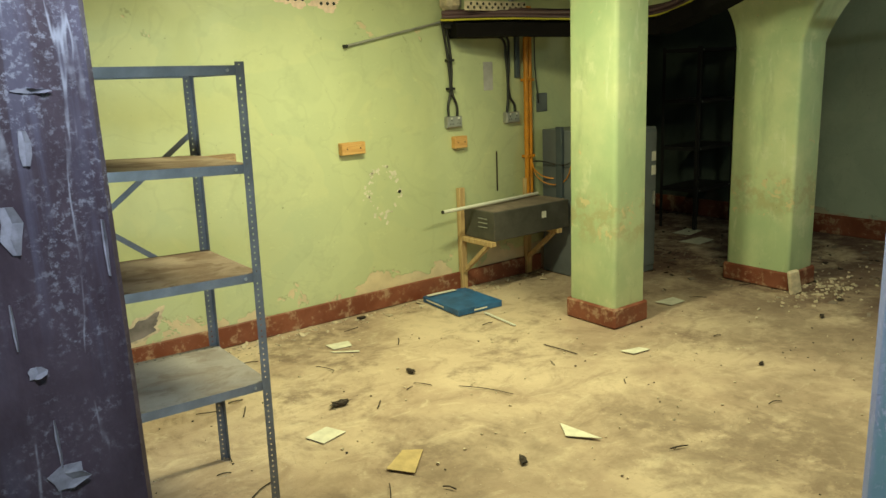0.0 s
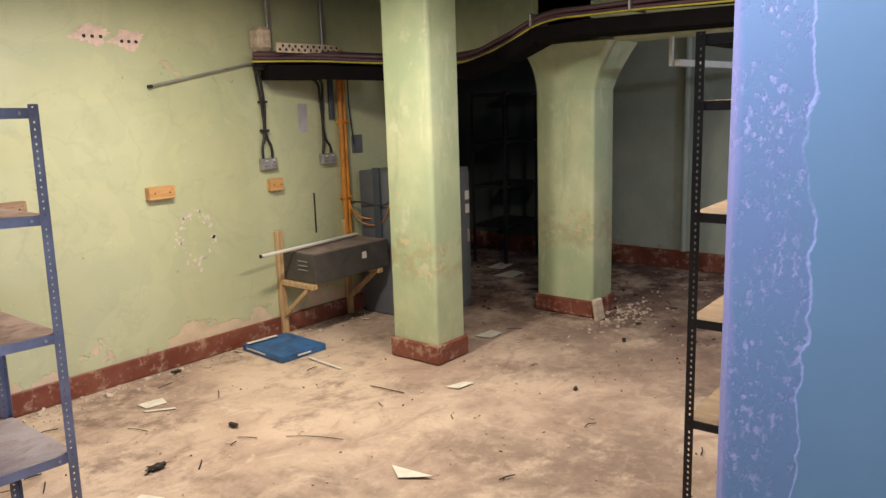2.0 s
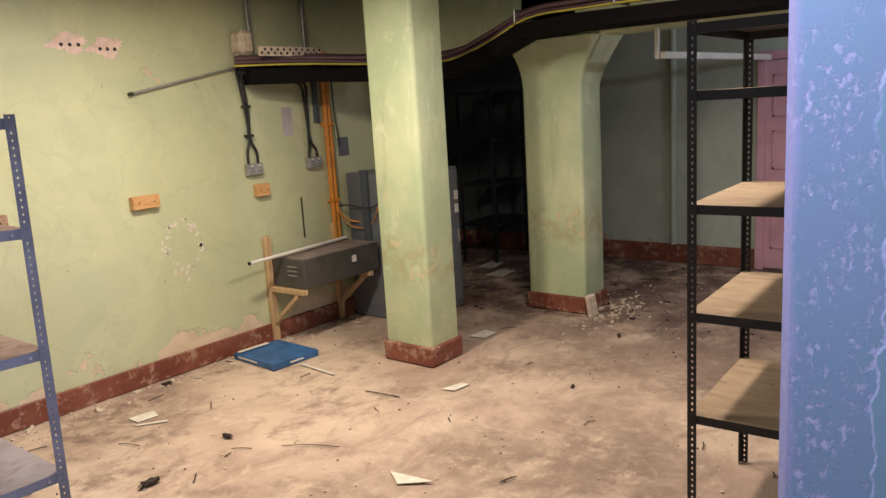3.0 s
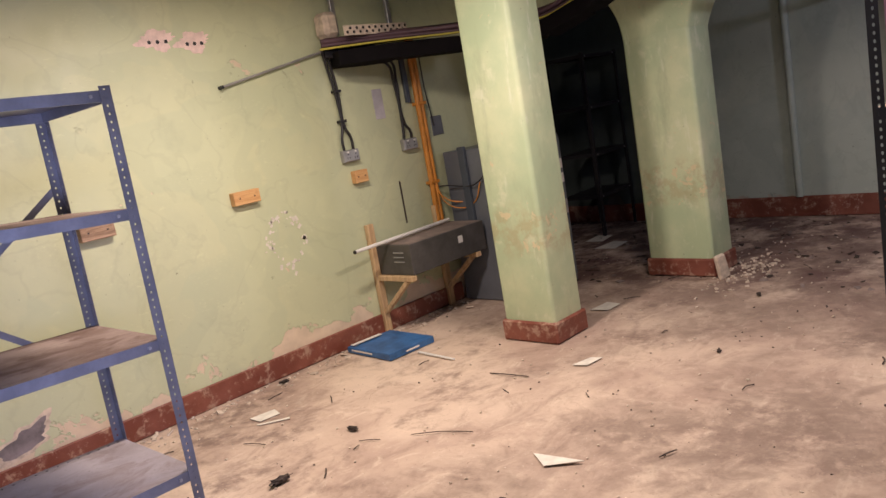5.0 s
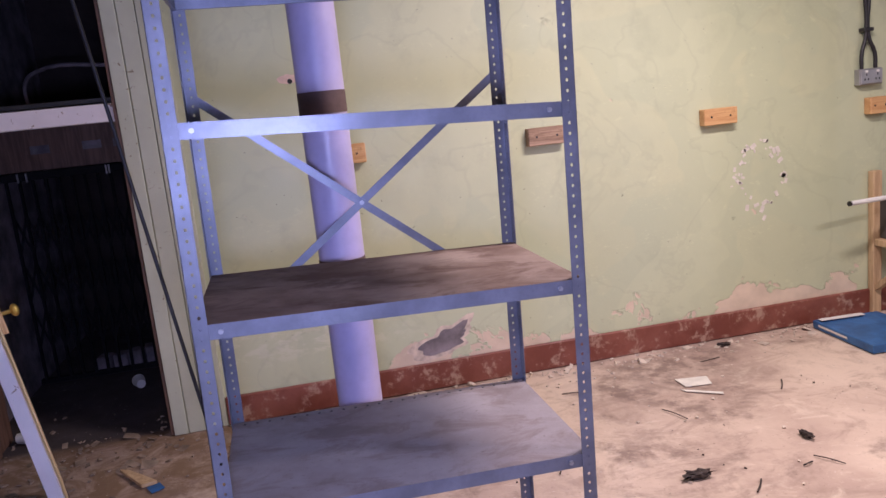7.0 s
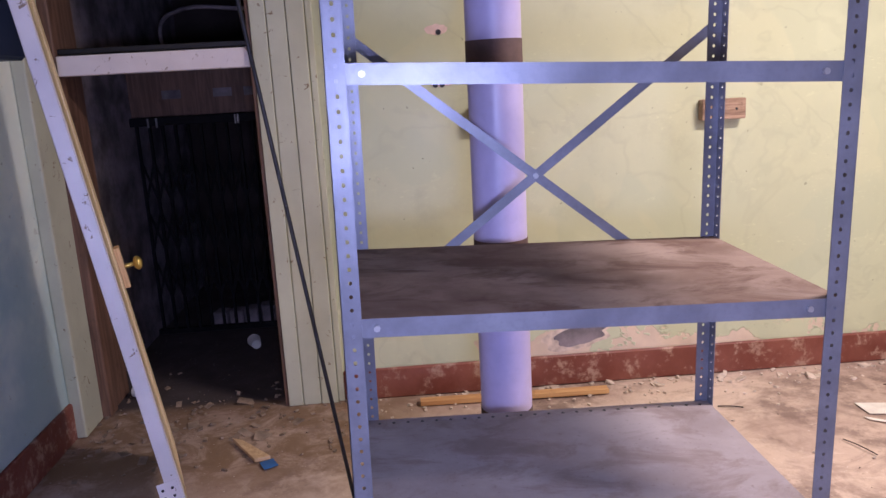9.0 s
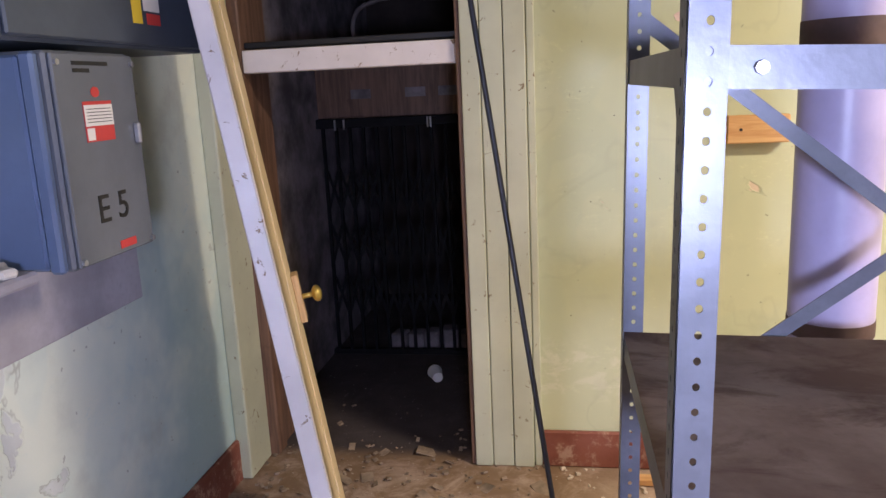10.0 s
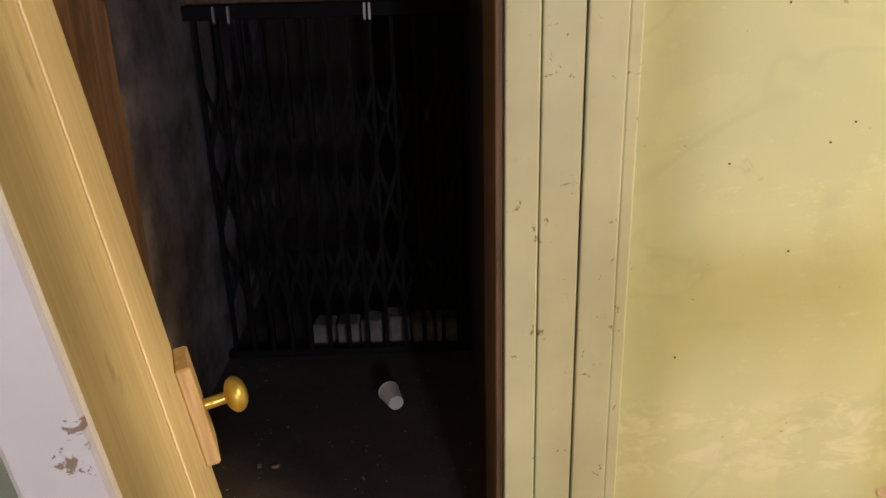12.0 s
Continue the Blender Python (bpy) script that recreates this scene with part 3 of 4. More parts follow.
def lattice_gate():
    e = thing("lift_gate", "black iron collapsible lattice gate, closed, in a dark lift opening", "gate", Matrix.Translation((-0.48, 1.25, 0)))
    xs = [-0.46 + i * 0.075 for i in range(13)]
    for i, x in enumerate(xs):
        bm = bmesh.new()
        box(bm, x - 0.008, x + 0.008, -0.012, 0.012, 0.03, 1.29, bevel=0.002)
        part("upright", bm, M_GATE, e)
    for k, (z0, n) in enumerate(((0.22, 12), (0.52, 12), (0.82, 12))):
        for i in range(n):
            for s in (1, -1):
                bm = bmesh.new()
                za, zb = (z0, z0 + 0.24) if s > 0 else (z0 + 0.24, z0)
                bar(bm, (xs[i], -0.016 * s, za), (xs[i + 1], -0.016 * s, zb), 0.004, 0.016, (0, 1, 0))
                part("lattice_bar", bm, M_GATE, e)
    bm = bmesh.new()
    box(bm, -0.49, 0.47, -0.03, 0.03, 1.29, 1.34, bevel=0.004)
    part("top_track", bm, M_GATE, e)
    bm = bmesh.new()
    box(bm, -0.49, 0.47, -0.02, 0.02, 0.0, 0.03, bevel=0.003)
    part("bottom_track", bm, M_GATE, e)
    for x in (-0.38, -0.33, 0.128, 0.145):
        bm = bmesh.new()
        box(bm, x - 0.004, x + 0.004, -0.045, -0.03, 1.28, 1.335, bevel=0.001)
        part("runner_clip", bm, M_GALV, e, "bright steel runner clip")
    return e


lattice_gate()
e = thing("gate_header", "dark brown panel over the gate with faded label strips", "panel", Matrix.Translation((-0.48, 1.27, 1.341)))
bm = bmesh.new()
box(bm, -0.49, 0.48, 0, 0.06, 0, 0.36, bevel=0.004)
part("panel_board", bm, M_JAMB, e)
for x in (-0.24, 0.06, 0.24):
    part("label_strip", B((x - 0.055, x + 0.055, -0.004, 0.0, 0.10, 0.15)), M_LOBBYPALE, e, "faded pale strip")
e = thing("conduit_loop", "dark conduit bent above the gate", "conduit", Matrix.Translation((0, 0, 0)))
tube("conduit_pipe", [(-0.72, 1.24, 1.70), (-0.72, 1.24, 1.86), (-0.66, 1.24, 1.92), (-0.2, 1.24, 1.93), (0.0, 1.26, 1.93)], 0.012, M_LOBBYPALE, e)
random.seed(4)
for i in range(6):
    e = thing("loose_brick", "pale broken brick behind the lift gate", "brick", pose(-0.60 + i * 0.10, 1.36, 0, 0, 0, random.uniform(-12, 12)), group="bricks behind the gate")
    bm = bmesh.new()
    box(bm, -0.043, 0.043, -0.05, 0.06, 0, random.uniform(0.09, 0.13), bevel=0.008)
    part("brick_body", bm, M_LOBBYPALE, e)


def paper_cup(m, label):
    e = thing("paper_cup", label, "cup", m)
    bm = bmesh.new()
    prof = [(0.0, 0.0), (0.026, 0.0), (0.036, 0.085), (0.0385, 0.087), (0.035, 0.086), (0.0245, 0.004), (0.0, 0.004)]
    vs = [bm.verts.new((r, 0, z)) for r, z in prof]
    es = [bm.edges.new((a, b)) for a, b in zip(vs, vs[1:])]
    bmesh.ops.spin(bm, geom=vs + es, cent=(0, 0, 0), axis=(0, 0, 1), angle=math.tau, steps=20)
    bmesh.ops.remove_doubles(bm, verts=bm.verts, dist=0.0001)
    bmesh.ops.recalc_face_normals(bm, faces=bm.faces)
    part("cup_wall", bm, M_WHITEPVC, e, smooth=True)


paper_cup(pose(-0.29, 0.80, 0.036, 90, 0, 200), "white paper cup lying on the lobby floor")
paper_cup(pose(-0.80, 0.22, 0.036, 90, 0, 80), "white paper cup lying by the jamb")

# ---- slotted-angle shelving ----


def angle_post(name, height, flange=0.036, pitch=0.025, hole=0.0045, t=0.002, slot=1.6):
    """An L-shaped upright with a row of punched holes in each flange; its corner is at the origin."""
    bm = bmesh.new()
    n = int(height / pitch)

    def flange_side(put):
        for i in range(n):
            z0, z1, zc = i * pitch, (i + 1) * pitch, (i + 0.5) * pitch
            c = flange * 0.55
            ring = [(c + hole * math.cos(a), zc + hole * slot * math.sin(a)) for a in [math.pi / 8 + k * math.pi / 4 for k in range(8)]]
            edge = [(flange, zc + pitch * 0.2), (c + flange * 0.2, z1), (c - flange * 0.2, z1), (0, zc + pitch * 0.2),
                    (0, zc - pitch * 0.2), (c - flange * 0.2, z0), (c + flange * 0.2, z0), (flange, zc - pitch * 0.2)]
            corner = [(flange, z1), (0, z1), (0, z0), (flange, z0)]
            for side in (0.0, t):
                ri = [bm.verts.new(put(u, z, side)) for u, z in ring]
                ed = [bm.verts.new(put(u, z, side)) for u, z in edge]
                co = [bm.verts.new(put(u, z, side)) for u, z in corner]
                for k in range(8):
                    bm.faces.new((ri[k], ed[k], ed[(k + 1) % 8], ri[(k + 1) % 8]))
                for k, q in ((0, 0), (2, 1), (4, 2), (6, 3)):
                    bm.faces.new((ed[k], co[q], ed[k + 1]))
                if side == 0.0:
                    first = ri
                else:
                    for k in range(8):
                        bm.faces.new((first[k], first[(k + 1) % 8], ri[(k + 1) % 8], ri[k]))
        for u in (0.0, flange):
            q = [bm.verts.new(put(u, z, s)) for z, s in ((0, 0), (n * pitch, 0), (n * pitch, t), (0, t))]
            bm.faces.new(q)

    flange_side(lambda u, z, s: (u, s, z))
    flange_side(lambda u, z, s: (s, u, z))
    return bm


def shelf_tray(w, d, lip=0.036):
    """A folded steel tray: dusty top, lips turned down on four sides and back under."""
    bm = bmesh.new()
    box(bm, 0, w, 0, d, -lip, 0.0)
    bm.faces.ensure_lookup_table()
    under = min(bm.faces, key=lambda f: f.calc_center_median().z)
    bmesh.ops.inset_region(bm, faces=[under], thickness=0.014)
    ex = bmesh.ops.extrude_face_region(bm, geom=[under])["geom"]
    bmesh.ops.translate(bm, vec=(0, 0, lip - 0.002), verts=[v for v in ex if isinstance(v, bmesh.types.BMVert)])
    bmesh.ops.delete(bm, geom=[under], context="FACES_ONLY")
    bmesh.ops.recalc_face_normals(bm, faces=bm.faces)
    for f in bm.faces:
        f.material_index = 1 if f.normal.z > 0.9 and f.calc_center_median().z > -0.001 else 0
    return bm


def shelving(label, m, w, d, height, levels, steel, top, brace=None, group="shelving units", hole=0.0036, slot=1.15, slopes=()):
    e = thing("shelving_unit", label, "shelf", m, group)
    post = mesh_of("post", angle_post("post", height, hole=hole, slot=slot), steel)
    for x, y, r in ((0, 0, 0), (w, 0, 90), (w, d, 180), (0, d, 270)):
        ob = new("post", post)
        ob.parent = e
        ob.matrix_basis = pose(x, y, 0, 0, 0, r)
    tray = mesh_of("shelf_board", shelf_tray(w - 0.006, d - 0.006), [steel, top])
    pale = mesh_of("shelf_board", shelf_tray(w - 0.006, d - 0.006), [steel, M_DUSTPALE])
    bolt = bmesh.new()
    rod(bolt, (0, 0.004, 0), (0, -0.004, 0), 0.006, 8)
    bolt = mesh_of("bolt", bolt, M_GALV)
    gus = bmesh.new()
    tri = [gus.verts.new(p) for p in ((0, 0, 0), (0, 0.05, 0), (0, 0, -0.05))]
    f = gus.faces.new(tri)
    ex = bmesh.ops.extrude_face_region(gus, geom=[f])["geom"]
    bmesh.ops.translate(gus, vec=(0.002, 0, 0), verts=[v for v in ex if isinstance(v, bmesh.types.BMVert)])
    bmesh.ops.recalc_face_normals(gus, faces=gus.faces)
    gus = mesh_of("gusset", gus, steel)
    for z in levels:
        ob = new("shelf_board", tray if z != levels[-1] or not brace else pale)
        ob.parent = e
        ob.location = (0.003, 0.003, z)
        if z in slopes:
            ob.location.z, ob.rotation_euler.y = z + slopes[z], slopes[z] / w
        tagged(ob, "steel shelf board with a dusty top")
        for x, s in ((0.06, 1), (w - 0.07, -1)):
            b = new("bolt", bolt)
            b.parent = ob
            b.location = (x, -0.003, -0.018)
        if brace:
            g = new("gusset", gus)
            g.parent = ob
            g.location = (0.002, 0.034, -0.034)
    if brace:
        low_board = [c for c in e.children if c.name.startswith("shelf_board")][-1]
        hole_bm = bmesh.new()
        rod(hole_bm, (0, 0, -0.0005), (0, 0, 0.0008), 0.0045, 8)
        hole_mesh = mesh_of("punched_hole", hole_bm, M_INK)
        for i in range(24):
            h = new("punched_hole", hole_mesh)
            h.parent = low_board
            h.location = (0.035 + i * (w - 0.07) / 23, d - 0.03, 0.0)
        zb, zt = brace
        for a, b, y in (((0.02, zt), (w - 0.02, zb), d + 0.004), ((w - 0.02, zt), (0.02, zb), d + 0.008)):
            bm = bmesh.new()
            bar(bm, (a[0], y, a[1]), (b[0], y, b[1]), 0.003, 0.024, (0, 1, 0))
            ob = part("cross_brace", bm, steel, e)
        bm = bmesh.new()
        rod(bm, (w / 2, d - 0.002, (zb + zt) / 2), (w / 2, d + 0.014, (zb + zt) / 2), 0.007, 8)
        part("brace_bolt", bm, M_GALV, e)
    return e


shelving("blue-grey slotted-angle steel shelving unit, empty and dusty, cross-braced", pose(0.447, -2.131, 0, 0, 0.8, 0.4),
         0.938, 0.588, 1.885, (1.862, 1.488, 1.055, 0.594), M_STEEL, M_DUST, (0.885, 1.585), slopes={1.488: 0.030, 1.055: 0.015, 0.594: 0.008})
shelving("dark slotted-angle shelving unit with tan dusty boards, empty", pose(3.065, -4.195, 0, 0, 0, 2), 0.78, 0.39, 2.07,
         (2.04, 1.80, 1.38, 0.96, 0.54), M_DARKSTEEL, M_TAN, None, hole=0.0042, slot=1.5)
shelving("black slotted-angle shelving unit in the dark recess", pose(7.25, -0.05, 0, 0, 0, 4), 0.75, 0.45, 1.95, (1.93, 1.4, 0.9, 0.45), M_BLACK, M_BLACK, None)

# ---- on and by the green wall ----
e = thing("drain_pipe", "lilac-painted upright pipe behind shelving, with shelf shadows painted as bands", "pipe", Matrix.Translation((0.862, -1.325, 0)))
bm = bmesh.new()
rod(bm, (0, 0, 0), (0, 0, CEIL), 0.076, 32)
part("pipe_barrel", bm, M_LILAC, e, smooth=True)
# dark rings above shelf height: the shelves' shadows, painted on the pipe
for z0, z1 in ((0.49, 0.515), (1.0, 1.03), (1.505, 1.575), (2.02, 2.075)):
    bm = bmesh.new()
    rod(bm, (0, 0, z0), (0, 0, z1), 0.0775, 32)
    part("pipe_band", bm, M_SHELFSHADOW, e, "dark brown band standing in for a shelf's shadow", smooth=True)


def wood_block(x, z, w, h, mat, label, t=0.055):
    e = thing("wood_block", label, "wood block", Matrix.Translation((x + w / 2, 0, z - h / 2)), "blocks screwed to the wall")
    bm = bmesh.new()
    box(bm, -w / 2, w / 2, -t, 0, -h / 2, h / 2, bevel=0.004)
    b = part("block", bm, mat, e)
    for k in (-0.28, 0.28):
        bm = bmesh.new()
        rod(bm, (k * w, -t + 0.004, 0), (k * w, -t - 0.001, 0), 0.006, 8)
        part("screw", bm, M_INK, b)


wood_block(2.965, 1.318, 0.20, 0.088, M_PINE, "bare pine block screwed to the green wall")
wood_block(1.965, 1.322, 0.20, 0.092, M_DARKWOOD, "weathered brown wood block screwed to the wall")
wood_block(4.005, 1.282, 0.125, 0.095, M_PINE, "small bare pine block below a socket")
wood_block(0.915, 1.345, 0.205, 0.095, M_PINE, "bare pine block screwed to the wall behind the pipe")


def socket(x, z, label):
    e = thing("wall_socket", label, "socket", Matrix.Translation((x, 0, z)), "surface sockets")
    bm = bmesh.new()
    box(bm, -0.075, 0.075, -0.045, 0, -0.045, 0.045, bevel=0.004)
    b = part("back_box", bm, M_GALV, e)
    bm = bmesh.new()
    box(bm, -0.07, 0.07, -0.052, -0.045, -0.04, 0.04, bevel=0.003)
    f = part("faceplate", bm, M_GALV, e, "metal-clad faceplate")
    for s in (-0.036, 0.036):
        for dx, dz in ((0, 0.012), (-0.011, -0.014), (0.011, -0.014)):
            part("pin_slot", B((s + dx - 0.003, s + dx + 0.003, -0.0535, -0.051, dz - 0.006, dz + 0.006)), M_INK, f)
        part("rocker_switch", B((s - 0.009, s + 0.009, -0.057, -0.051, 0.022, 0.036), bevel=0.002), M_WHITEPVC, f, "white rocker switch")


socket(4.015, 1.40, "metal-clad double socket fed by black cables")
socket(4.64, 1.395, "metal-clad double socket beside the orange conduit")


def cable_run(label, runs, r, mat):
    e = thing("wall_cable", label, "cable", Matrix.Translation((0, 0, 0)), "wall cables")
    for p in runs:
        tube("cable", p, r, mat, e)
    return e


cable_run("pair of black cables dropping to a socket", [
    [(3.92, -0.05, 2.17), (3.955, -0.03, 2.05), (3.985, -0.03, 1.85), (3.99, -0.03, 1.62), (3.965, -0.03, 1.53), (3.965, -0.03, 1.445)],
    [(3.95, -0.05, 2.17), (3.985, -0.035, 2.05), (4.01, -0.03, 1.85), (4.01, -0.03, 1.62), (4.05, -0.03, 1.53), (4.055, -0.03, 1.445)]], 0.011, M_BLACK)
cable_run("pair of black cables bending down to the second socket", [
    [(4.0, -0.08, 2.16), (4.2, -0.05, 2.08), (4.45, -0.03, 2.06), (4.56, -0.03, 2.03), (4.585, -0.03, 1.9), (4.60, -0.03, 1.56), (4.585, -0.03, 1.44)],
    [(4.0, -0.08, 2.18), (4.2, -0.05, 2.10), (4.48, -0.03, 2.085), (4.60, -0.03, 2.05), (4.615, -0.03, 1.9), (4.625, -0.03, 1.56), (4.67, -0.03, 1.5), (4.675, -0.03, 1.44)]], 0.011, M_BLACK)
for z in (1.88, 1.66):
    bm = bmesh.new()
    box(bm, 3.968, 4.03, -0.05, 0.0, z - 0.01, z + 0.01, bevel=0.003)
    tagged(part("cable_clip", bm, M_BLACK), "black saddle clip on the cables", "clip", "cable clips")

e = thing("orange_conduits", "orange-painted conduits running down the wall", "conduit", Matrix.Translation((0, 0, 0)))
for x, z0, r in ((4.80, 0.55, 0.022), (4.845, 0.60, 0.018)):
    bm = bmesh.new()
    rod(bm, (x, -0.04, z0), (x, -0.04, 2.3), r, 14)
    part("conduit_pipe", bm, M_ORANGE, e, smooth=True)
for z in (1.05, 1.7):
    part("saddle", B((4.77, 4.875, -0.066, 0.0, z - 0.012, z + 0.012), bevel=0.003), M_ORANGE, e)
tube("orange_tail", [(4.845, -0.05, 1.0), (4.86, -0.08, 0.92), (4.95, -0.18, 0.85), (5.02, -0.3, 0.88), (5.0, -0.38, 1.02)], 0.006, M_ORANGE, e)
tube("orange_tail", [(4.85, -0.05, 0.98), (4.87, -0.10, 0.86), (4.93, -0.22, 0.80), (4.95, -0.34, 0.84), (4.93, -0.45, 1.0)], 0.005, M_ORANGE, e)

cable_run("loose thin dark wires hanging by the grey cabinet", [
    [(4.86, -0.04, 1.0), (4.9, -0.12, 1.0), (4.93, -0.25, 0.98), (4.92, -0.4, 0.99), (4.925, -0.52, 1.06)],
    [(4.925, -0.5, 1.06), (4.92, -0.53, 0.95), (4.90, -0.56, 0.85), (4.915, -0.5, 0.80)],
    [(4.90, -0.04, 2.1), (4.92, -0.03, 1.75), (4.94, -0.03, 1.6), (4.95, -0.03, 1.5)]], 0.006, M_BLACK)
part_ob = part("old_backplate", B((4.36, 4.46, -0.006, 0.0, 1.63, 1.86), bevel=0.002), M_LEDGE)
tagged(part_ob, "grey ghost patch of a removed fitting", "wall patch")
part_ob = part("small_trunking", B((4.70, 4.745, -0.03, 0.0, 1.72, 2.2), bevel=0.003), M_CABDARK)
tagged(part_ob, "short grey trunking by the conduits", "trunking")
part_ob = part("wall_scrape", B((4.475, 4.49, -0.004, 0.0, 0.78, 1.12)), M_TWIG)
tagged(part_ob, "dark vertical scrape on the wall", "scrape")
part_ob = part("round_plate", B((4.95, 5.08, -0.01, 0.0, 1.42, 1.58), bevel=0.004), M_CABGREY)
tagged(part_ob, "dull grey blanking plate on the wall", "plate")

e = thing("wall_rail", "thin pale rod fixed slanting on the wall", "rail", Matrix.Translation((0, 0, 0)))
bm = bmesh.new()
rod(bm, (3.065, -0.03, 2.0), (3.95, -0.03, 2.175), 0.009, 10)
part("rail_rod", bm, M_GALV, e, smooth=True)
bm = bmesh.new()
rod(bm, (3.068, 0.0, 2.0), (3.068, -0.045, 2.0), 0.012, 10)
part("rail_end", bm, M_INK, e)

# screw-hole groups with chipped plaster round them
for x0, z, n, w in ((2.66, 2.315, 3, 0.055), (2.91, 2.292, 3, 0.05), (0.80, 1.675, 1, 0.0), (0.775, 1.45, 2, 0.03)):
    e = thing("screw_holes", "row of dark screw holes in chipped pale plaster", "holes", Matrix.Translation((x0, 0, z)), "screw holes in the wall")
    bm = bmesh.new()
    c = bmesh.ops.create_circle(bm, cap_ends=True, segments=64, radius=0.125 if n == 3 else 0.045, matrix=Matrix.Translation((w, -0.002, 0.01)) @ Matrix.Rotation(radians(90), 4, "X"))["verts"]
    for v in c:
        k = 0.78 + 0.5 * noise.noise(v.co * 9 + Vector((x0, 0, 3))) + 0.22 * noise.noise(v.co * 40)
        v.co = Vector((w + (v.co.x - w) * 1.35 * k, v.co.y, 0.015 + (v.co.z - 0.01) * 0.62 * k))
    part("bare_plaster", bm, M_PINKPLASTER, e, "chipped pink plaster")
    for i in range(n):
        bm = bmesh.new()
        rod(bm, (i * w, 0.0, 0), (i * w, -0.004, 0), 0.012, 10)
        part("hole", bm, M_INK, e)
for x, z in ((0.456, 1.052), (0.655, 1.09), (0.70, 1.13), (0.60, 0.86), (0.54, 1.36), (0.42, 1.45), (0.38, 0.617), (2.36, 1.62), (2.20, 0.98)):
    bm = bmesh.new()
    rod(bm, (0, 0.002, 0), (0, -0.002, 0), 0.0022, 8)
    ob = part("nail_stub", bm, M_INK)
    ob.location = (x, 0, z)
    tagged(ob, "small dark nail stub in the green wall", "nail", "nail stubs in the wall")
random.seed(11)
bm = bmesh.new()
for i in range(46):
    a = random.uniform(-0.4, math.tau - 0.9) if random.random() < 0.9 else random.uniform(0, math.tau)
    r = 0.15 + random.gauss(0, 0.017)
    s = random.uniform(0.006, 0.020)
    m = Matrix.Translation((r * math.cos(a), -0.0015, 1.15 * r * math.sin(a))) @ Matrix.Rotation(random.uniform(0, 3), 4, "Y")
    box(bm, -s, s, -0.001, 0.001, -s * 0.6, s * 0.6, m=m)
ob = part("flake_ring", bm, M_PAPER)
ob.location = (3.33, 0, 0.91)
tagged(ob, "ring of pale paint chips on the green wall", "paint chips", kind="stuff")
e = thing("plaster_damage", "broken plaster patch baring brown render above the skirting", "wall damage", Matrix.Translation((1.45, 0, 0.24)))
for name, sc, mat, y in (("broken_edge", 1.0, M_RUBBLE, -0.003), ("bare_render", 0.74, M_LOBBYPALE, -0.006)):
    bm = bmesh.new()
    c = bmesh.ops.create_circle(bm, cap_ends=True, segments=40, radius=0.12, matrix=Matrix.Rotation(radians(90), 4, "X"))["verts"]
    for v in c:
        k = sc * (0.85 + 0.7 * noise.noise(v.co * 14))
        x, z = v.co.x * 1.75 * k, v.co.z * 0.75 * k
        v.co = Vector((x, y, z + 0.25 * x + 0.02))
    part(name, bm, mat, e)

e = thing("plaster_damage", "small hole in the plaster just above the skirting", "wall damage", Matrix.Translation((0.956, 0, 0.222)))
for name, sc, mat, y in (("broken_edge", 1.0, M_RUBBLE, -0.002), ("dark_hole", 0.42, M_TWIG, -0.005)):
    bm = bmesh.new()
    c = bmesh.ops.create_circle(bm, cap_ends=True, segments=40, radius=0.06, matrix=Matrix.Rotation(radians(90), 4, "X"))["verts"]
    for v in c:
        k = sc * (0.8 + 0.4 * noise.noise(v.co * 22 + Vector((4, 1, 7))))
        v.co = Vector((v.co.x * 1.1 * k, y, v.co.z * 0.9 * k))
    part(name, bm, mat, e)

# bracketed metal box and what lies on it
e = thing("timber_bracket", "rough timber wall bracket carrying a metal box", "bracket", Matrix.Translation((4.06, 0, 0)), "timber brackets")
part("upright", B((-0.03, 0.03, -0.05, -0.004, 0.0, 0.86), bevel=0.004), M_RAWWOOD, e)
part("arm", B((-0.025, 0.03, -0.43, -0.05, 0.42, 0.46), bevel=0.004), M_RAWWOOD, e)
bm = bmesh.new()
bar(bm, (0, -0.05, 0.16), (0, -0.36, 0.42), 0.04, 0.03, (1, 0, 0))
part("strut", bm, M_RAWWOOD, e)
copy_thing(e, Matrix.Translation((4.80, 0, 0)))
e = thing("metal_box", "charcoal enamelled metal box with louvres and dusty top", "metal box", Matrix.Translation((4.07, -0.05, 0.461)))
bm = bmesh.new()
box(bm, 0.0, 0.84, -0.38, 0.0, 0.0, 0.235, bevel=0.008, seg=2)
b = part("box_body", bm, M_BOXGREY, e)
part("dust_layer", B((0.012, 0.828, -0.368, -0.012, 0.236, 0.238)), M_BOXTOP, e, "brown dust layer")
for i in range(3):
    part("louvre", B((-0.008, 0.0, -0.30, -0.19, 0.10 + i * 0.035, 0.108 + i * 0.035), bevel=0.002), M_GALV, b, "bright-edged louvre")
part("paper_label", B((0.52, 0.57, -0.3825, -0.38, 0.12, 0.175)), M_LABEL, b, "white paper label")
e = thing("white_tube", "white plastic tube lying across the metal box", "tube", Matrix.Translation((0, 0, 0)))
bm = bmesh.new()
rod(bm, (3.70, -0.26, 0.735), (4.86, -0.10, 0.722), 0.014, 14)
part("tube_barrel", bm, M_WHITEPVC, e, smooth=True)
bm = bmesh.new()
rod(bm, (3.692, -0.2612, 0.7351), (3.70, -0.26, 0.735), 0.0145, 14)
part("tube_end", bm, M_INK, e)

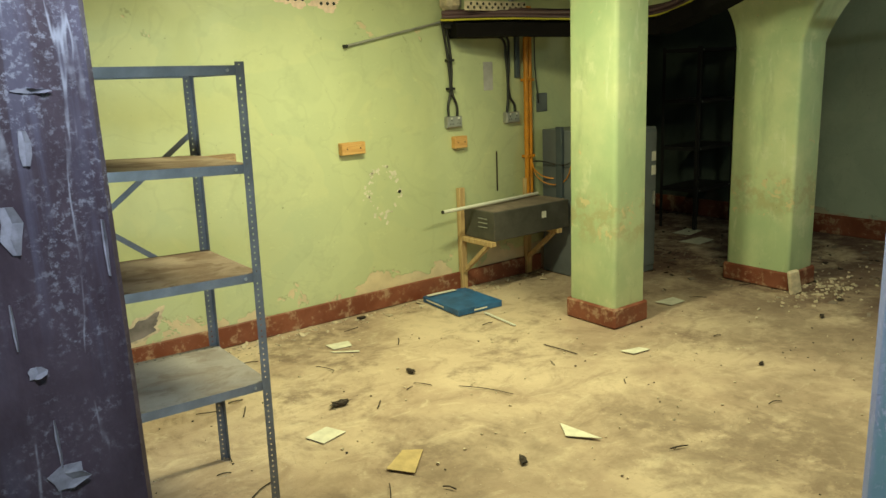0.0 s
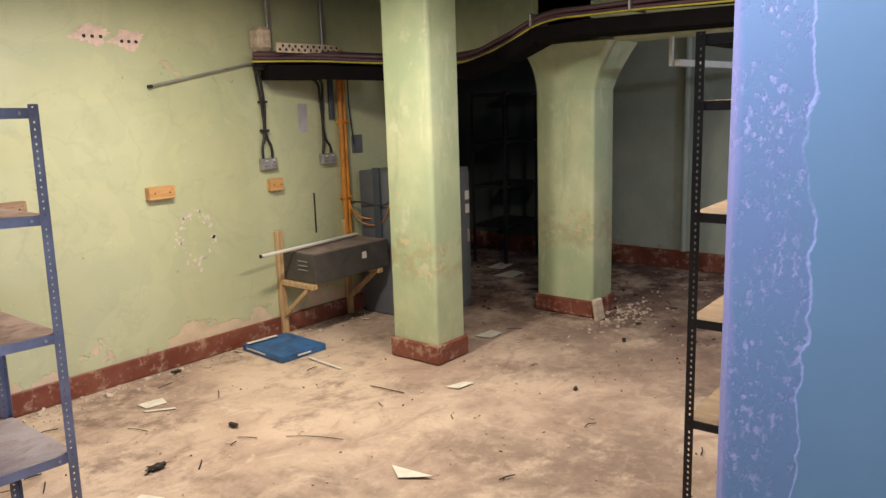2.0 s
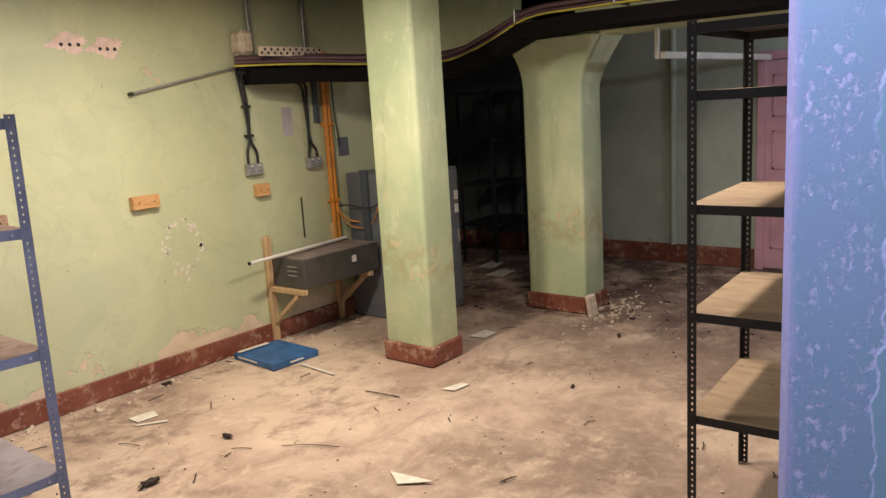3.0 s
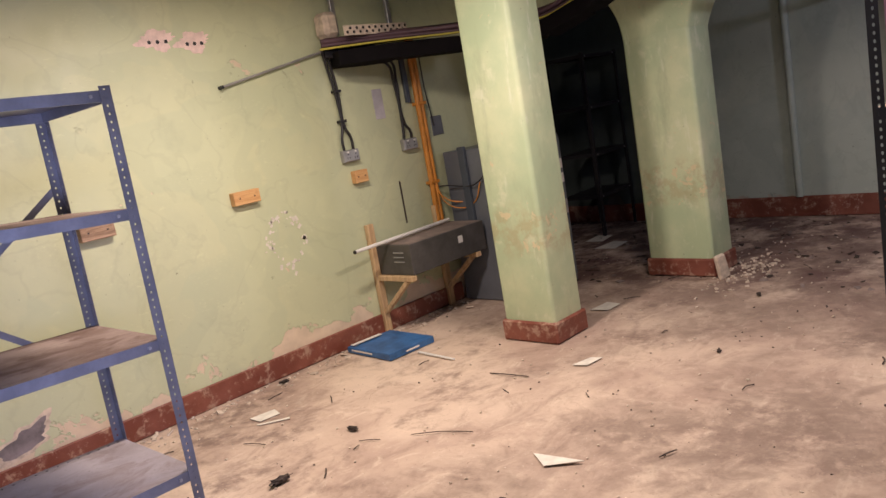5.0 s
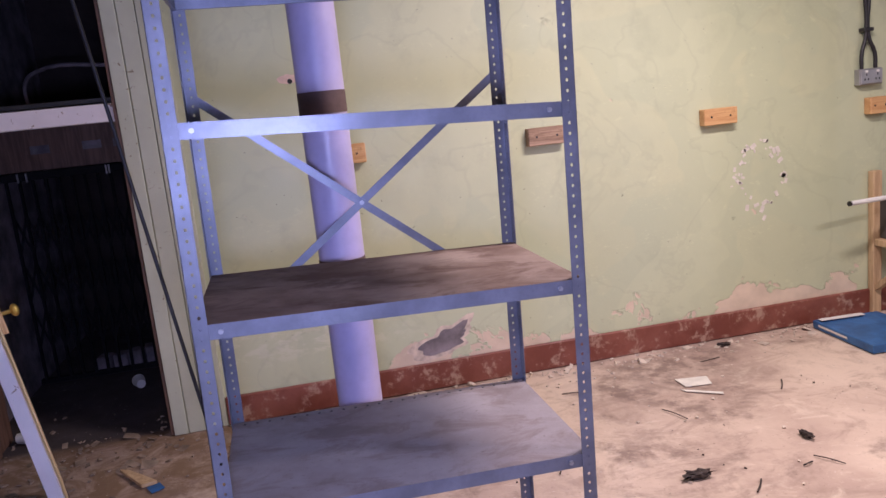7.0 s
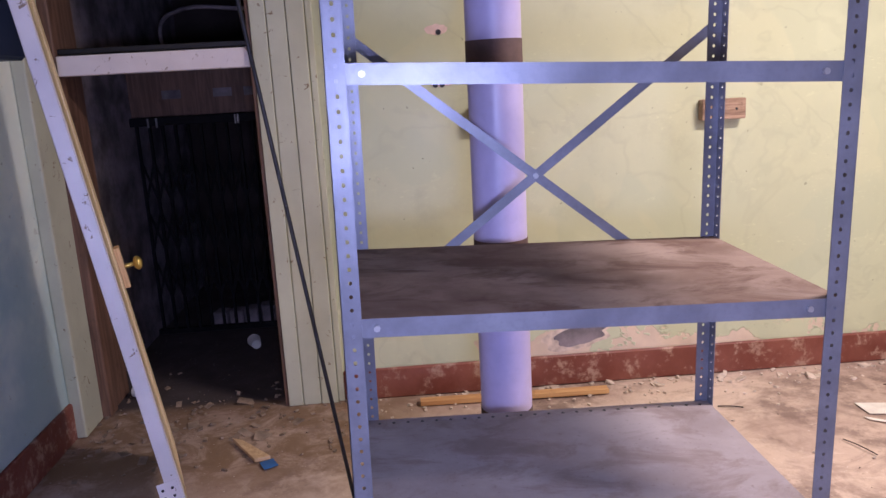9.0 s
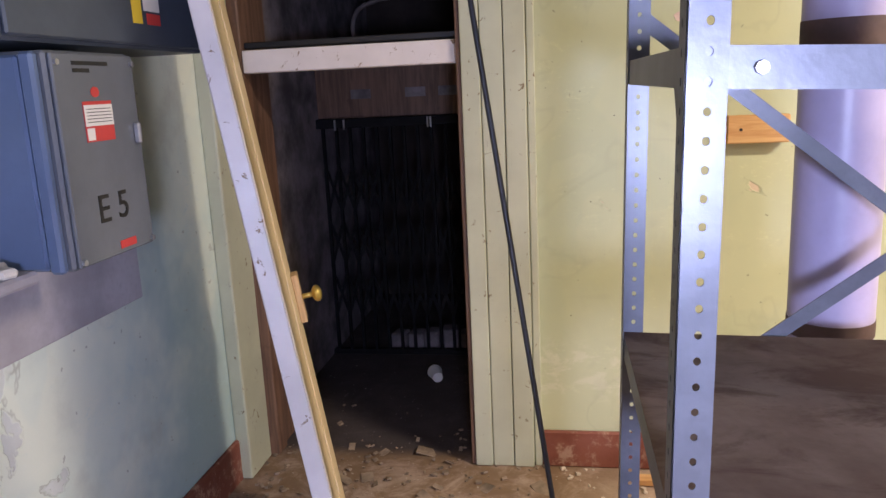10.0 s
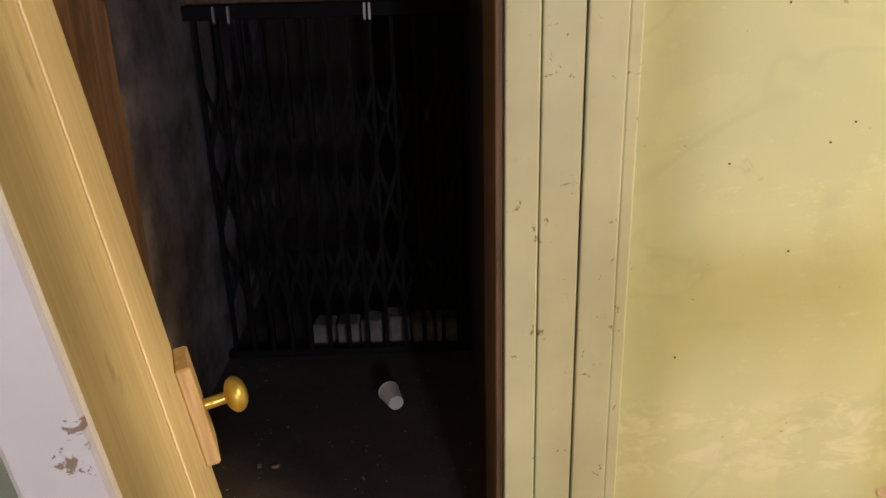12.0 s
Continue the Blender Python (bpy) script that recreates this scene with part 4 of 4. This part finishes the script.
# grey switchgear cabinet behind the middle column
e = thing("switchgear_cabinet", "blue-grey steel switchgear cabinet standing on the floor", "cabinet", Matrix.Translation((4.96, -0.76, 0)))
part("body", B((0, 0.68, 0, 0.70, 0.0, 1.27), bevel=0.008), M_CABGREY, e)
for x0, x1 in ((0.015, 0.335), (0.345, 0.665)):
    d = part("door", B((x0, x1, -0.015, 0.0, 0.06, 1.24), bevel=0.004), M_CABGREY, e)
    part("handle", B((x1 - 0.05, x1 - 0.03, -0.035, -0.015, 0.6, 0.72), bevel=0.003), M_GALV, d, "steel handle")
for z in (0.86, 0.98):
    part("label_plate", B((0.6, 0.655, -0.018, -0.0155, z, z + 0.08)), M_LABEL, e, "white printed label")
part("vertical_trunking", B((-0.035, -0.003, 0.43, 0.5, 0.55, 1.3), bevel=0.003), M_CABDARK, e, "dark vertical trunking on its side")

# ---- overhead services ----
e = thing("cable_tray", "black overhead cable tray carrying thick dark cables and one yellow-green cable", "cable tray", Matrix.Translation((0, 0, 0)))
route = [(3.90, -0.10, 2.20), (4.35, -0.30, 2.20), (4.80, -0.72, 2.17), (5.12, -1.15, 2.165), (5.22, -1.45, 2.27), (5.24, -1.78, 2.405), (5.26, -2.2, 2.43), (5.30, -3.2, 2.425), (5.34, -5.2, 2.42), (5.36, -7.4, 2.42)]
for k, (a, b) in enumerate(zip(route, route[1:])):
    bm = bmesh.new()
    bar(bm, Vector(a) + Vector((0.10, 0.05, -0.105)), Vector(b) + Vector((0.10, 0.05, -0.105)), 0.40, 0.10, (1, 0.3, 0))
    part("tray_floor", bm, M_TRAY, e)
random.seed(7)
for i in range(11):
    ox, oz = -0.03 + 0.028 * (i % 6), 0.0 + 0.035 * (i // 6) + random.uniform(-0.008, 0.008)
    pts = [(x + ox, y + ox * 0.5 + random.uniform(-0.006, 0.006), z + oz + random.uniform(-0.008, 0.008)) for x, y, z in route]
    tube("cable", pts, 0.015 if i < 6 else 0.018, M_BLACK if i in (2, 7) else M_MAROON, e, res=5)
tube("earth_cable", [(x - 0.055, y - 0.03, z - 0.025) for x, y, z in route], 0.008, M_YELLOW, e, "yellow-green earth cable", 5)
for i in range(7):
    pts = [(3.93, -0.06, 2.13 + 0.012 * i), (4.15 + 0.03 * i, -0.12, 2.11 + 0.01 * i), (4.6, -0.25, 2.09 + 0.012 * i), (5.0, -0.4, 2.08 + 0.012 * i), (5.6, -0.4, 2.08 + 0.012 * i)]
    tube("branch_cable", pts, 0.011, M_BLACK, e, "thin black branch cable", 5)
for p in ((5.24, -1.72, 2.40), (5.27, -2.5, 2.44), (5.31, -3.4, 2.43), (4.9, -0.86, 2.17)):
    part("cable_tie", B((p[0] - 0.07, p[0] + 0.18, p[1] - 0.008, p[1] + 0.008, p[2] - 0.035, p[2] + 0.06), bevel=0.004), M_GALV, e, "pale cable strap")
e = thing("perforated_bracket", "pink-splashed perforated steel bracket holding the cables", "bracket", Matrix.Translation((3.95, -0.10, 2.235)))
bm = bmesh.new()
box(bm, 0, 0.62, -0.2, -0.194, 0, 0.07, bevel=0.002)
part("flange", bm, M_RUBBLE, e)
for i in range(10):
    for k in (0, 1):
        bm = bmesh.new()
        rod(bm, (0.03 + i * 0.06 + 0.03 * k, -0.203, 0.022 + 0.027 * k), (0.03 + i * 0.06 + 0.03 * k, -0.199, 0.022 + 0.027 * k), 0.011, 8)
        part("slot_hole", bm, M_INK, e)
part("plaster_lump", B((-0.03, 0.1, -0.05, 0.1, 0.02, 0.2), bevel=0.03), M_RUBBLE, e, "pinkish plaster lump")
for x in (4.07, 4.62):
    ob = part("drop_rod", B((x, x + 0.04, -0.06, -0.03, 2.28, CEIL), bevel=0.003), M_GALV)
    tagged(ob, "grey strut dropping from the ceiling to the cables", "strut", "ceiling struts")
e = thing("light_trunking", "white-edged suspended trunking with a hanger near the far wall", "trunking", Matrix.Translation((0, 0, 0)))
bm = bmesh.new()
bar(bm, (5.98, -2.52, 2.075), (7.95, -2.75, 2.06), 0.06, 0.05, (0, 1, 0))
part("trunking_body", bm, M_WHITEPVC, e)
part("hanger", B((5.95, 5.98, -2.50, -2.47, 2.05, 2.30), bevel=0.003), M_WHITEPVC, e)
e = thing("wall_conduit", "green-painted conduit down the end wall", "conduit", Matrix.Translation((8.02, -1.80, 0.2)))
bm = bmesh.new()
rod(bm, (0, 0, 0), (0, 0, CEIL - 0.2), 0.035, 14)
part("conduit_pipe", bm, M_FAR, e, smooth=True)


def panel_door():
    e = thing("door_pink", "closed pink-painted panel door in a pink frame", "door", Matrix.Translation((8.05, -3.08, 0)), kind="structure")
    w = 0.36
    bm = bmesh.new()
    box(bm, -0.035, -0.002, -w, w, 0.02, 2.03, bevel=0.004)
    leaf = part("leaf", bm, M_PINK, e)
    for y0, y1 in ((-0.30, -0.04), (0.04, 0.30)):
        for z0, z1 in ((0.22, 0.88), (1.0, 1.38), (1.5, 1.9)):
            bm = bmesh.new()
            for a in ((y0, y1, z0, z0 + 0.025), (y0, y1, z1 - 0.025, z1), (y0, y0 + 0.025, z0, z1), (y1 - 0.025, y1, z0, z1)):
                box(bm, -0.046, -0.034, a[0], a[1], a[2], a[3], bevel=0.004)
            part("panel_moulding", bm, M_PINK, leaf)
    for a in ((-w - 0.08, -w, 0, 2.12), (w, w + 0.08, 0, 2.12), (-w, w, 2.04, 2.12)):
        bm = bmesh.new()
        box(bm, -0.05, -0.002, a[0], a[1], a[2], a[3], bevel=0.006)
        part("frame_member", bm, M_PINK, e)
    bm = bmesh.new()
    bmesh.ops.create_uvsphere(bm, u_segments=14, v_segments=8, radius=0.026, matrix=Matrix.Translation((-0.075, -0.31, 0.98)))
    rod(bm, (-0.035, -0.31, 0.98), (-0.07, -0.31, 0.98), 0.01)
    part("knob", bm, M_BRASS, leaf, "brass knob", True)


panel_door()

# ---- by the lift door: electrical cabinets on the teal wall ----


def text_part(name, body, size, m, mat, parent, depth=0.0008):
    cu = bpy.data.curves.new(name, "FONT")
    cu.body, cu.size, cu.extrude, cu.align_x, cu.align_y = body, size, depth, "CENTER", "CENTER"
    cu.offset = 0.0004
    tmp = bpy.data.objects.new(name, cu)
    scene.collection.objects.link(tmp)
    me = bpy.data.meshes.new_from_object(tmp.evaluated_get(bpy.context.evaluated_depsgraph_get()))
    bpy.data.objects.remove(tmp)
    me.materials.clear()
    me.materials.append(mat)
    ob = new(name, me)
    ob.parent = parent
    ob.matrix_basis = m
    return ob


FACE = pose(0, 0, 0, 90, 0, 90)
part_ob = part("grey_wall_patch", B((LW, LW + 0.008, -3.2, -0.72, 0.90, 1.35), bevel=0.003), M_LEDGE)
tagged(part_ob, "grey patch on the teal wall behind the cabinets", "wall patch", kind="structure")
part_ob = part("cement_ledge", B((LW + 0.008, -0.64, -2.3, -1.52, 1.155, 1.18), bevel=0.006), M_LEDGE)
tagged(part_ob, "grey cement ledge beside the electrical cabinet", "ledge", kind="structure")
e = thing("electrical_cabinet", "blue-grey steel electrical cabinet with red and white labels, marked E5", "cabinet", Matrix.Translation((-0.575, -1.50, 1.140)) @ Matrix.Diagonal((1, 1.09, 1, 1)))
part("body", B((-0.41, -0.004, 0.0, 0.262, 0.03, 0.452), bevel=0.006), M_CABGREY, e)
part("side_cover", B((-0.40, -0.05, -0.014, -0.001, 0.035, 0.445), bevel=0.005), M_CABBLUE, e, "blue enamelled side cover")
part("corner_post", B((-0.042, -0.012, -0.022, -0.001, 0.03, 0.45), bevel=0.006), M_CABBLUE, e, "blue corner rail")
d = part("door", B((-0.003, 0.006, 0.006, 0.258, 0.034, 0.448), bevel=0.003), M_CABGREY, e, "grey enamelled door")
part("warning_card", B((0.0065, 0.0075, 0.075, 0.165, 0.275, 0.355)), M_RED, d, "red warning card")
part("card_text_block", B((0.008, 0.0088, 0.076, 0.164, 0.306, 0.348)), M_LABEL, d, "white printed block")
for i in range(5):
    part("text_line", B((0.009, 0.0094, 0.082, 0.158, 0.313 + i * 0.0065, 0.3145 + i * 0.0065)), M_INK, d)
part("card_symbol", B((0.008, 0.0088, 0.078, 0.10, 0.278, 0.302)), M_LABEL, d, "small white symbol square")
bm = bmesh.new()
bmesh.ops.create_cone(bm, cap_ends=True, segments=20, radius1=0.013, radius2=0.013, depth=0.001, matrix=Matrix.Translation((0.007, 0.118, 0.373)) @ Matrix.Rotation(radians(90), 4, "Y") @ Matrix.Diagonal((0.8, 1, 1, 1)))
part("round_emblem", bm, M_RED, d, "red oval emblem")
part("catch", B((0.006, 0.02, 0.232, 0.244, 0.26, 0.305), bevel=0.003), M_GALV, d, "chrome lever catch")
part("red_label", B((0.0065, 0.0075, 0.135, 0.19, 0.045, 0.062)), M_RED, d, "red label")
for i in range(2):
    part("text_line", B((0.0065, 0.0072, 0.06, 0.17 - 0.06 * i, 0.425 - i * 0.014, 0.433 - i * 0.014)), M_INK, d)
text_part("marking", "E 5", 0.082, Matrix.Translation((0.0066, 0.130, 0.135)) @ FACE, M_INK, d)
for y, z in ((0.015, 0.43), (0.25, 0.43), (0.25, 0.045), (0.015, 0.045)):
    bm = bmesh.new()
    rod(bm, (0.006, y, z), (0.012, y, z), 0.006, 8)
    part("screw", bm, M_GALV, d, "bright screw")
e = thing("distribution_cabinet", "dark slate steel cabinet mounted above, with yellow and white labels", "cabinet", Matrix.Translation((-0.59, -2.2, 1.607)))
part("body", B((-0.41, -0.004, 0.0, 1.38, 0.0, 0.62), bevel=0.006), M_CABDARK, e)
part("door", B((-0.003, 0.008, 0.62, 1.37, 0.008, 0.61), bevel=0.004), M_CABDARK, e)
part("door", B((-0.003, 0.008, 0.01, 0.60, 0.008, 0.61), bevel=0.004), M_CABGREY, e)
part("warning_sign", B((0.0085, 0.0095, 1.03, 1.07, 0.055, 0.15)), M_YLABEL, e, "yellow warning label")
part("text_card", B((0.0085, 0.0095, 1.08, 1.15, 0.085, 0.14)), M_LABEL, e, "white text card")
part("red_strip", B((0.0085, 0.0095, 1.09, 1.15, 0.055, 0.08)), M_RED, e, "red strip")
random.seed(3)
for i in range(5):
    ob = part("mortar_crumb", B((-0.018, 0.018, -0.025, 0.02, 0, random.uniform(0.015, 0.03)), bevel=0.006), M_PAPER)
    ob.matrix_basis = pose(-0.67 - 0.03 * i, -1.58 + 0.02 * i * random.uniform(0.4, 1), 1.18, 0, 0, random.uniform(0, 180))
    tagged(ob, "crumb of pale mortar on the ledge", "mortar", "mortar crumbs")

# unhung door leaf leaning on the upper cabinet
v = Vector((-0.168, 0.03, 1)).normalized()
u = Vector((-0.34, 0.94, -0.08))
u = (u - v * u.dot(v)).normalized()
w = u.cross(v).normalized()
m = Matrix((u, w, v)).transposed().to_4x4()
m.translation = Vector((-0.143, -1.144, 0.0))
e = thing("door_leaf", "unhung varnished door leaf with chipped white edge, leaning on cabinet", "door", m)
LEAF = 0.72
low = 0.135
bm = bmesh.new()
box(bm, 0.0, LEAF, -0.050, -0.003, low, 2.02, bevel=0.003)
part("core", bm, M_WHITEPAINT, e)
bm = bmesh.new()
box(bm, 0.004, LEAF - 0.004, -0.003, 0.0, low + 0.003, 2.017)
part("face_veneer", bm, M_LEAFFACE, e, "yellow varnished wood face")
part("face_moulding", B((0.34, 0.344, 0.0, 0.003, low + 0.1, 1.95), bevel=0.002), M_LEAFFACE, e)
lk = part("rim_lock", B((LEAF - 0.10, LEAF - 0.005, 0.0, 0.022, 0.82, 0.98), bevel=0.003), M_RAWWOOD, e, "brown rim lock case")
bm = bmesh.new()
rod(bm, (LEAF - 0.06, 0.02, 0.90), (LEAF - 0.06, 0.055, 0.90), 0.009, 12)
bmesh.ops.create_uvsphere(bm, u_segments=18, v_segments=10, radius=0.028, matrix=Matrix.Translation((LEAF - 0.06, 0.07, 0.90)) @ Matrix.Diagonal((1, 0.62, 1, 1)))
part("knob", bm, M_BRASS, lk, "brass door knob", True)
h = part("hinge_plate", B((-0.003, 0.0, -0.075, -0.012, 0.17, 0.27), bevel=0.001), M_WHITEPAINT, e, "white painted hinge plate")
for k in range(6):
    bm = bmesh.new()
    y, z = -0.06 + 0.03 * (k % 2), 0.19 + 0.028 * (k // 2)
    rod(bm, (-0.0045, y, z), (-0.002, y, z), 0.005, 8)
    part("screw_hole", bm, M_INK, h)

e = thing("hanging_cable", "taut black cable running from the ceiling to the floor", "cable", Matrix.Translation((0, 0, 0)))
tube("cable", [(0.409, -1.279, 0.006), (0.272, -1.236, 1.0), (0.134, -1.193, 2.0), (0.031, -1.16, CEIL)], 0.0065, M_BLACK, e)
tube("cable_tail", [(0.409, -1.279, 0.007), (0.43, -1.33, 0.008), (0.37, -1.43, 0.008), (0.27, -1.41, 0.008), (0.28, -1.33, 0.018), (0.37, -1.32, 0.02)], 0.0065, M_BLACK, e)

# ---- things on the floor ----
e = thing("blue_carton", "flattened blue cardboard carton lying on the floor", "carton", pose(3.775, -0.36, 0, 0, 0, -4))
bm = bmesh.new()
box(bm, -0.205, 0.205, -0.255, 0.255, 0.0, 0.055, bevel=0.004)
for vv in bm.verts:
    if vv.co.z > 0.03:
        vv.co.z += 0.012 * noise.noise(vv.co * 6) - 0.01
part("tray", bm, M_CARD, e)
part("print_line", B((-0.06, 0.06, -0.258, -0.256, 0.018, 0.03)), M_LABEL, e, "pale printed bars")
part("print_line", B((-0.207, -0.2055, -0.05, 0.2, 0.02, 0.032)), M_LABEL, e, "pale printed bars")
part("torn_edge", B((-0.19, 0.08, 0.19, 0.23, 0.055, 0.057)), M_LABEL, e, "pale torn edge")


def sheet(name, label, category, pts, mat, z=0.004, t=0.003, curl=0.0):
    c = sum((Vector(p) for p in pts), Vector((0, 0))) / len(pts)
    e = new(name)
    bm = bmesh.new()
    lo = [bm.verts.new((p[0] - c.x, p[1] - c.y, 0.0 + curl * (i % 2))) for i, p in enumerate(pts)]
    f = bm.faces.new(lo)
    ex = bmesh.ops.extrude_face_region(bm, geom=[f])["geom"]
    bmesh.ops.translate(bm, vec=(0, 0, t), verts=[q for q in ex if isinstance(q, bmesh.types.BMVert)])
    bmesh.ops.recalc_face_normals(bm, faces=bm.faces)
    bpy.data.objects.remove(e)
    ob = part(name, bm, mat)
    ob.location = (c.x, c.y, z)
    return tagged(ob, label, category, "litter")


sheet("paper_triangle", "white torn paper triangle on the floor", "paper", [(2.756, -2.479), (2.862, -2.625), (2.838, -2.36)], M_PAPER, curl=0.006)
sheet("paper_scrap", "cream paper scrap on the floor", "paper", [(2.50, -0.47), (2.50, -0.58), (2.63, -0.60), (2.66, -0.50)], M_PAPER)
sheet("paper_strip", "narrow white strip on the floor", "paper", [(2.46, -0.60), (2.47, -0.63), (2.61, -0.735), (2.62, -0.715)], M_PAPER)
sheet("paper_scrap", "cream paper scrap on the floor", "paper", [(1.76, -1.62), (1.80, -1.74), (1.95, -1.70), (1.90, -1.58)], M_PAPER)
sheet("card_scrap", "brown cardboard scrap on the floor", "cardboard", [(1.90, -2.16), (1.98, -2.28), (2.14, -2.12), (2.06, -2.06)], M_BROWNCARD)
sheet("paper_scrap", "pale paper scrap near the column", "paper", [(3.86, -1.89), (3.88, -1.98), (4.02, -2.0), (4.0, -1.93)], M_PAPER)
sheet("paper_scrap", "grey paper sheet between the columns", "paper", [(4.86, -1.38), (4.88, -1.52), (5.04, -1.52), (5.06, -1.40)], M_PAPER)
sheet("paper_sheet", "dirty paper sheet in the recess", "paper", [(6.7, -0.25), (6.72, -0.47), (7.0, -0.45), (7.02, -0.28)], M_PAPER)
sheet("paper_sheet", "dirty paper sheet in the recess", "paper", [(7.0, 0.05), (7.02, -0.15), (7.3, -0.1), (7.3, 0.08)], M_PAPER)
sheet("timber_strip", "pale timber batten on the floor behind the pipe", "batten", [(0.62, -0.10), (0.62, -0.15), (1.50, -0.17), (1.50, -0.12)], M_PINE, t=0.02)
sheet("timber_offcut", "pale timber offcut on the floor", "offcut", [(-0.20, -0.36), (-0.15, -0.39), (-0.01, -0.55), (-0.07, -0.57)], M_RAWWOOD, t=0.015)
sheet("blue_tape_scrap", "blue scrap at the end of an offcut", "scrap", [(-0.05, -0.58), (0.0, -0.55), (0.03, -0.61), (-0.02, -0.64)], M_CARD)
sheet("white_stick", "thin white plastic stick on the floor", "stick", [(3.735, -0.68), (3.755, -0.68), (3.715, -1.06), (3.70, -1.05)], M_WHITEPVC, t=0.008)

random.seed(21)


def twig(pts, r=0.004, label="thin dark twig on the floor"):
    ob = tube("twig", [(x, y, r + 0.002 + 0.004 * (i % 2)) for i, (x, y) in enumerate(pts)], r, M_TWIG, None, label, 4)
    return tagged(ob, label, "twig", "twigs on the floor")


twig([(3.59, -1.47), (3.60, -1.6), (3.62, -1.74)], 0.0035)
twig([(2.75, -1.63), (2.82, -1.74), (2.86, -1.80), (2.90, -1.93)], 0.0025, "long bent wire on the floor")
for k in range(90):
    x, y = random.uniform(1.2, 7.8), random.uniform(-4.6, -0.1)
    a, ln = random.uniform(0, math.tau), random.uniform(0.04, 0.16)
    twig([(x, y), (x + ln * 0.5 * math.cos(a), y + ln * 0.5 * math.sin(a) + random.uniform(-0.01, 0.01)), (x + ln * math.cos(a), y + ln * math.sin(a))], random.uniform(0.002, 0.004))


def clump(x, y, s, label="dark clump of debris on the floor"):
    bm = bmesh.new()
    bmesh.ops.create_icosphere(bm, subdivisions=3, radius=s)
    for v in bm.verts:
        d = v.co.normalized()
        k = 0.55 + 0.9 * abs(noise.noise(d * 2.1 + Vector((x * 7, y * 5, 0)))) + 0.35 * noise.noise(d * 6 + Vector((y * 9, x, 3)))
        v.co = Vector((d.x * s * 1.3 * k, d.y * s * 0.6 * k, d.z * s * 0.38 * k))
    lowest = min(q.co.z for q in bm.verts)
    ob = part("debris_clump", bm, M_TWIG)
    ob.location = (x, y, -lowest)
    ob.rotation_euler.z = x * 3
    tagged(ob, label, "debris", "debris clumps")


for x, y, s in ((2.66, -1.26, 0.035), (2.09, -1.39, 0.05), (2.985, -0.14, 0.035), (2.43, -2.52, 0.035), (1.35, -0.75, 0.03), (4.3, -2.6, 0.025), (5.4, -2.4, 0.03)):
    clump(x, y, s)


def crumbs(name, label, n, area, size, mat, seed, flat=0.5):
    random.seed(seed)
    bm = bmesh.new()
    for i in range(n):
        x, y = area()
        s = size * random.uniform(0.3, 1.0) ** 1.5
        m = Matrix.Translation((x, y, s * 0.3 * flat)) @ Euler((random.uniform(-0.4, 0.4), random.uniform(-0.4, 0.4), random.uniform(0, 3))).to_matrix().to_4x4() @ Matrix.Diagonal((1, random.uniform(0.4, 1), flat, 1))
        bmesh.ops.create_cube(bm, size=s, matrix=m)
    tagged(part(name, bm, mat), label, "rubble", kind="stuff")


crumbs("rubble", "plaster crumbs along the wall foot", 260, lambda: (random.uniform(0.3, 4.9), -0.03 - abs(random.gauss(0, 0.12))), 0.022, M_RUBBLE, 1)
crumbs("floor_grit", "pale grit scattered over the floor", 500, lambda: (random.uniform(0.6, 7.9), random.uniform(-4.6, -0.05)), 0.016, M_RUBBLE, 2)
crumbs("dark_grit", "dark grit and chips on the floor", 300, lambda: (random.uniform(1.0, 7.9), random.uniform(-4.6, -0.05)), 0.012, M_TWIG, 3)
crumbs("lobby_rubble", "rubble at the lift door threshold", 220, lambda: (random.uniform(-0.9, 0.3), random.gauss(-0.1, 0.22)), 0.024, M_FLAKE, 5, 0.4)
crumbs("threshold_flakes", "flat flakes of paint and plaster at the lift threshold", 26, lambda: (random.uniform(-0.85, 0.45), random.gauss(-0.22, 0.16)), 0.09, M_FLAKE, 15, 0.05)
crumbs("wall_foot_flakes", "flat plaster flakes fallen along the wall", 60, lambda: (random.uniform(1.2, 4.9), -0.03 - abs(random.gauss(0, 0.10))), 0.06, M_RUBBLE, 16, 0.15)
crumbs("column_rubble", "plaster rubble fallen round the far column", 160, lambda: (random.gauss(6.05, 0.28), random.gauss(-2.03, 0.14)), 0.03, M_RUBBLE, 6)
crumbs("far_litter", "dark litter strewn over the far floor", 260, lambda: (random.uniform(5.6, 8.0), random.uniform(-3.4, 0.9)), 0.05, M_TWIG, 8, 0.12)
crumbs("far_litter_pale", "pale chips strewn over the far floor", 160, lambda: (random.uniform(5.6, 8.0), random.uniform(-3.4, 0.9)), 0.06, M_BOXTOP, 9, 0.1)

# the broken corner of the far plinth
bm = bmesh.new()
box(bm, -0.016, 0.016, -0.05, 0.05, 0.0, 0.19, bevel=0.008)
for v in bm.verts:
    v.co += Vector((0.006, 0.010, 0.012)) * noise.noise(v.co * 17)
    v.co.y *= 1.0 - 1.6 * max(0.0, v.co.z - 0.1)
lowest = min(v.co.z for v in bm.verts)
ob = part("plaster_slab", bm, M_RUBBLE)
ob.location = (5.80, -1.985, 0.002 - lowest)
ob.rotation_euler = (radians(-12), 0, radians(70))
tagged(ob, "pale broken plaster slab leaning on the column plinth", "plaster slab")
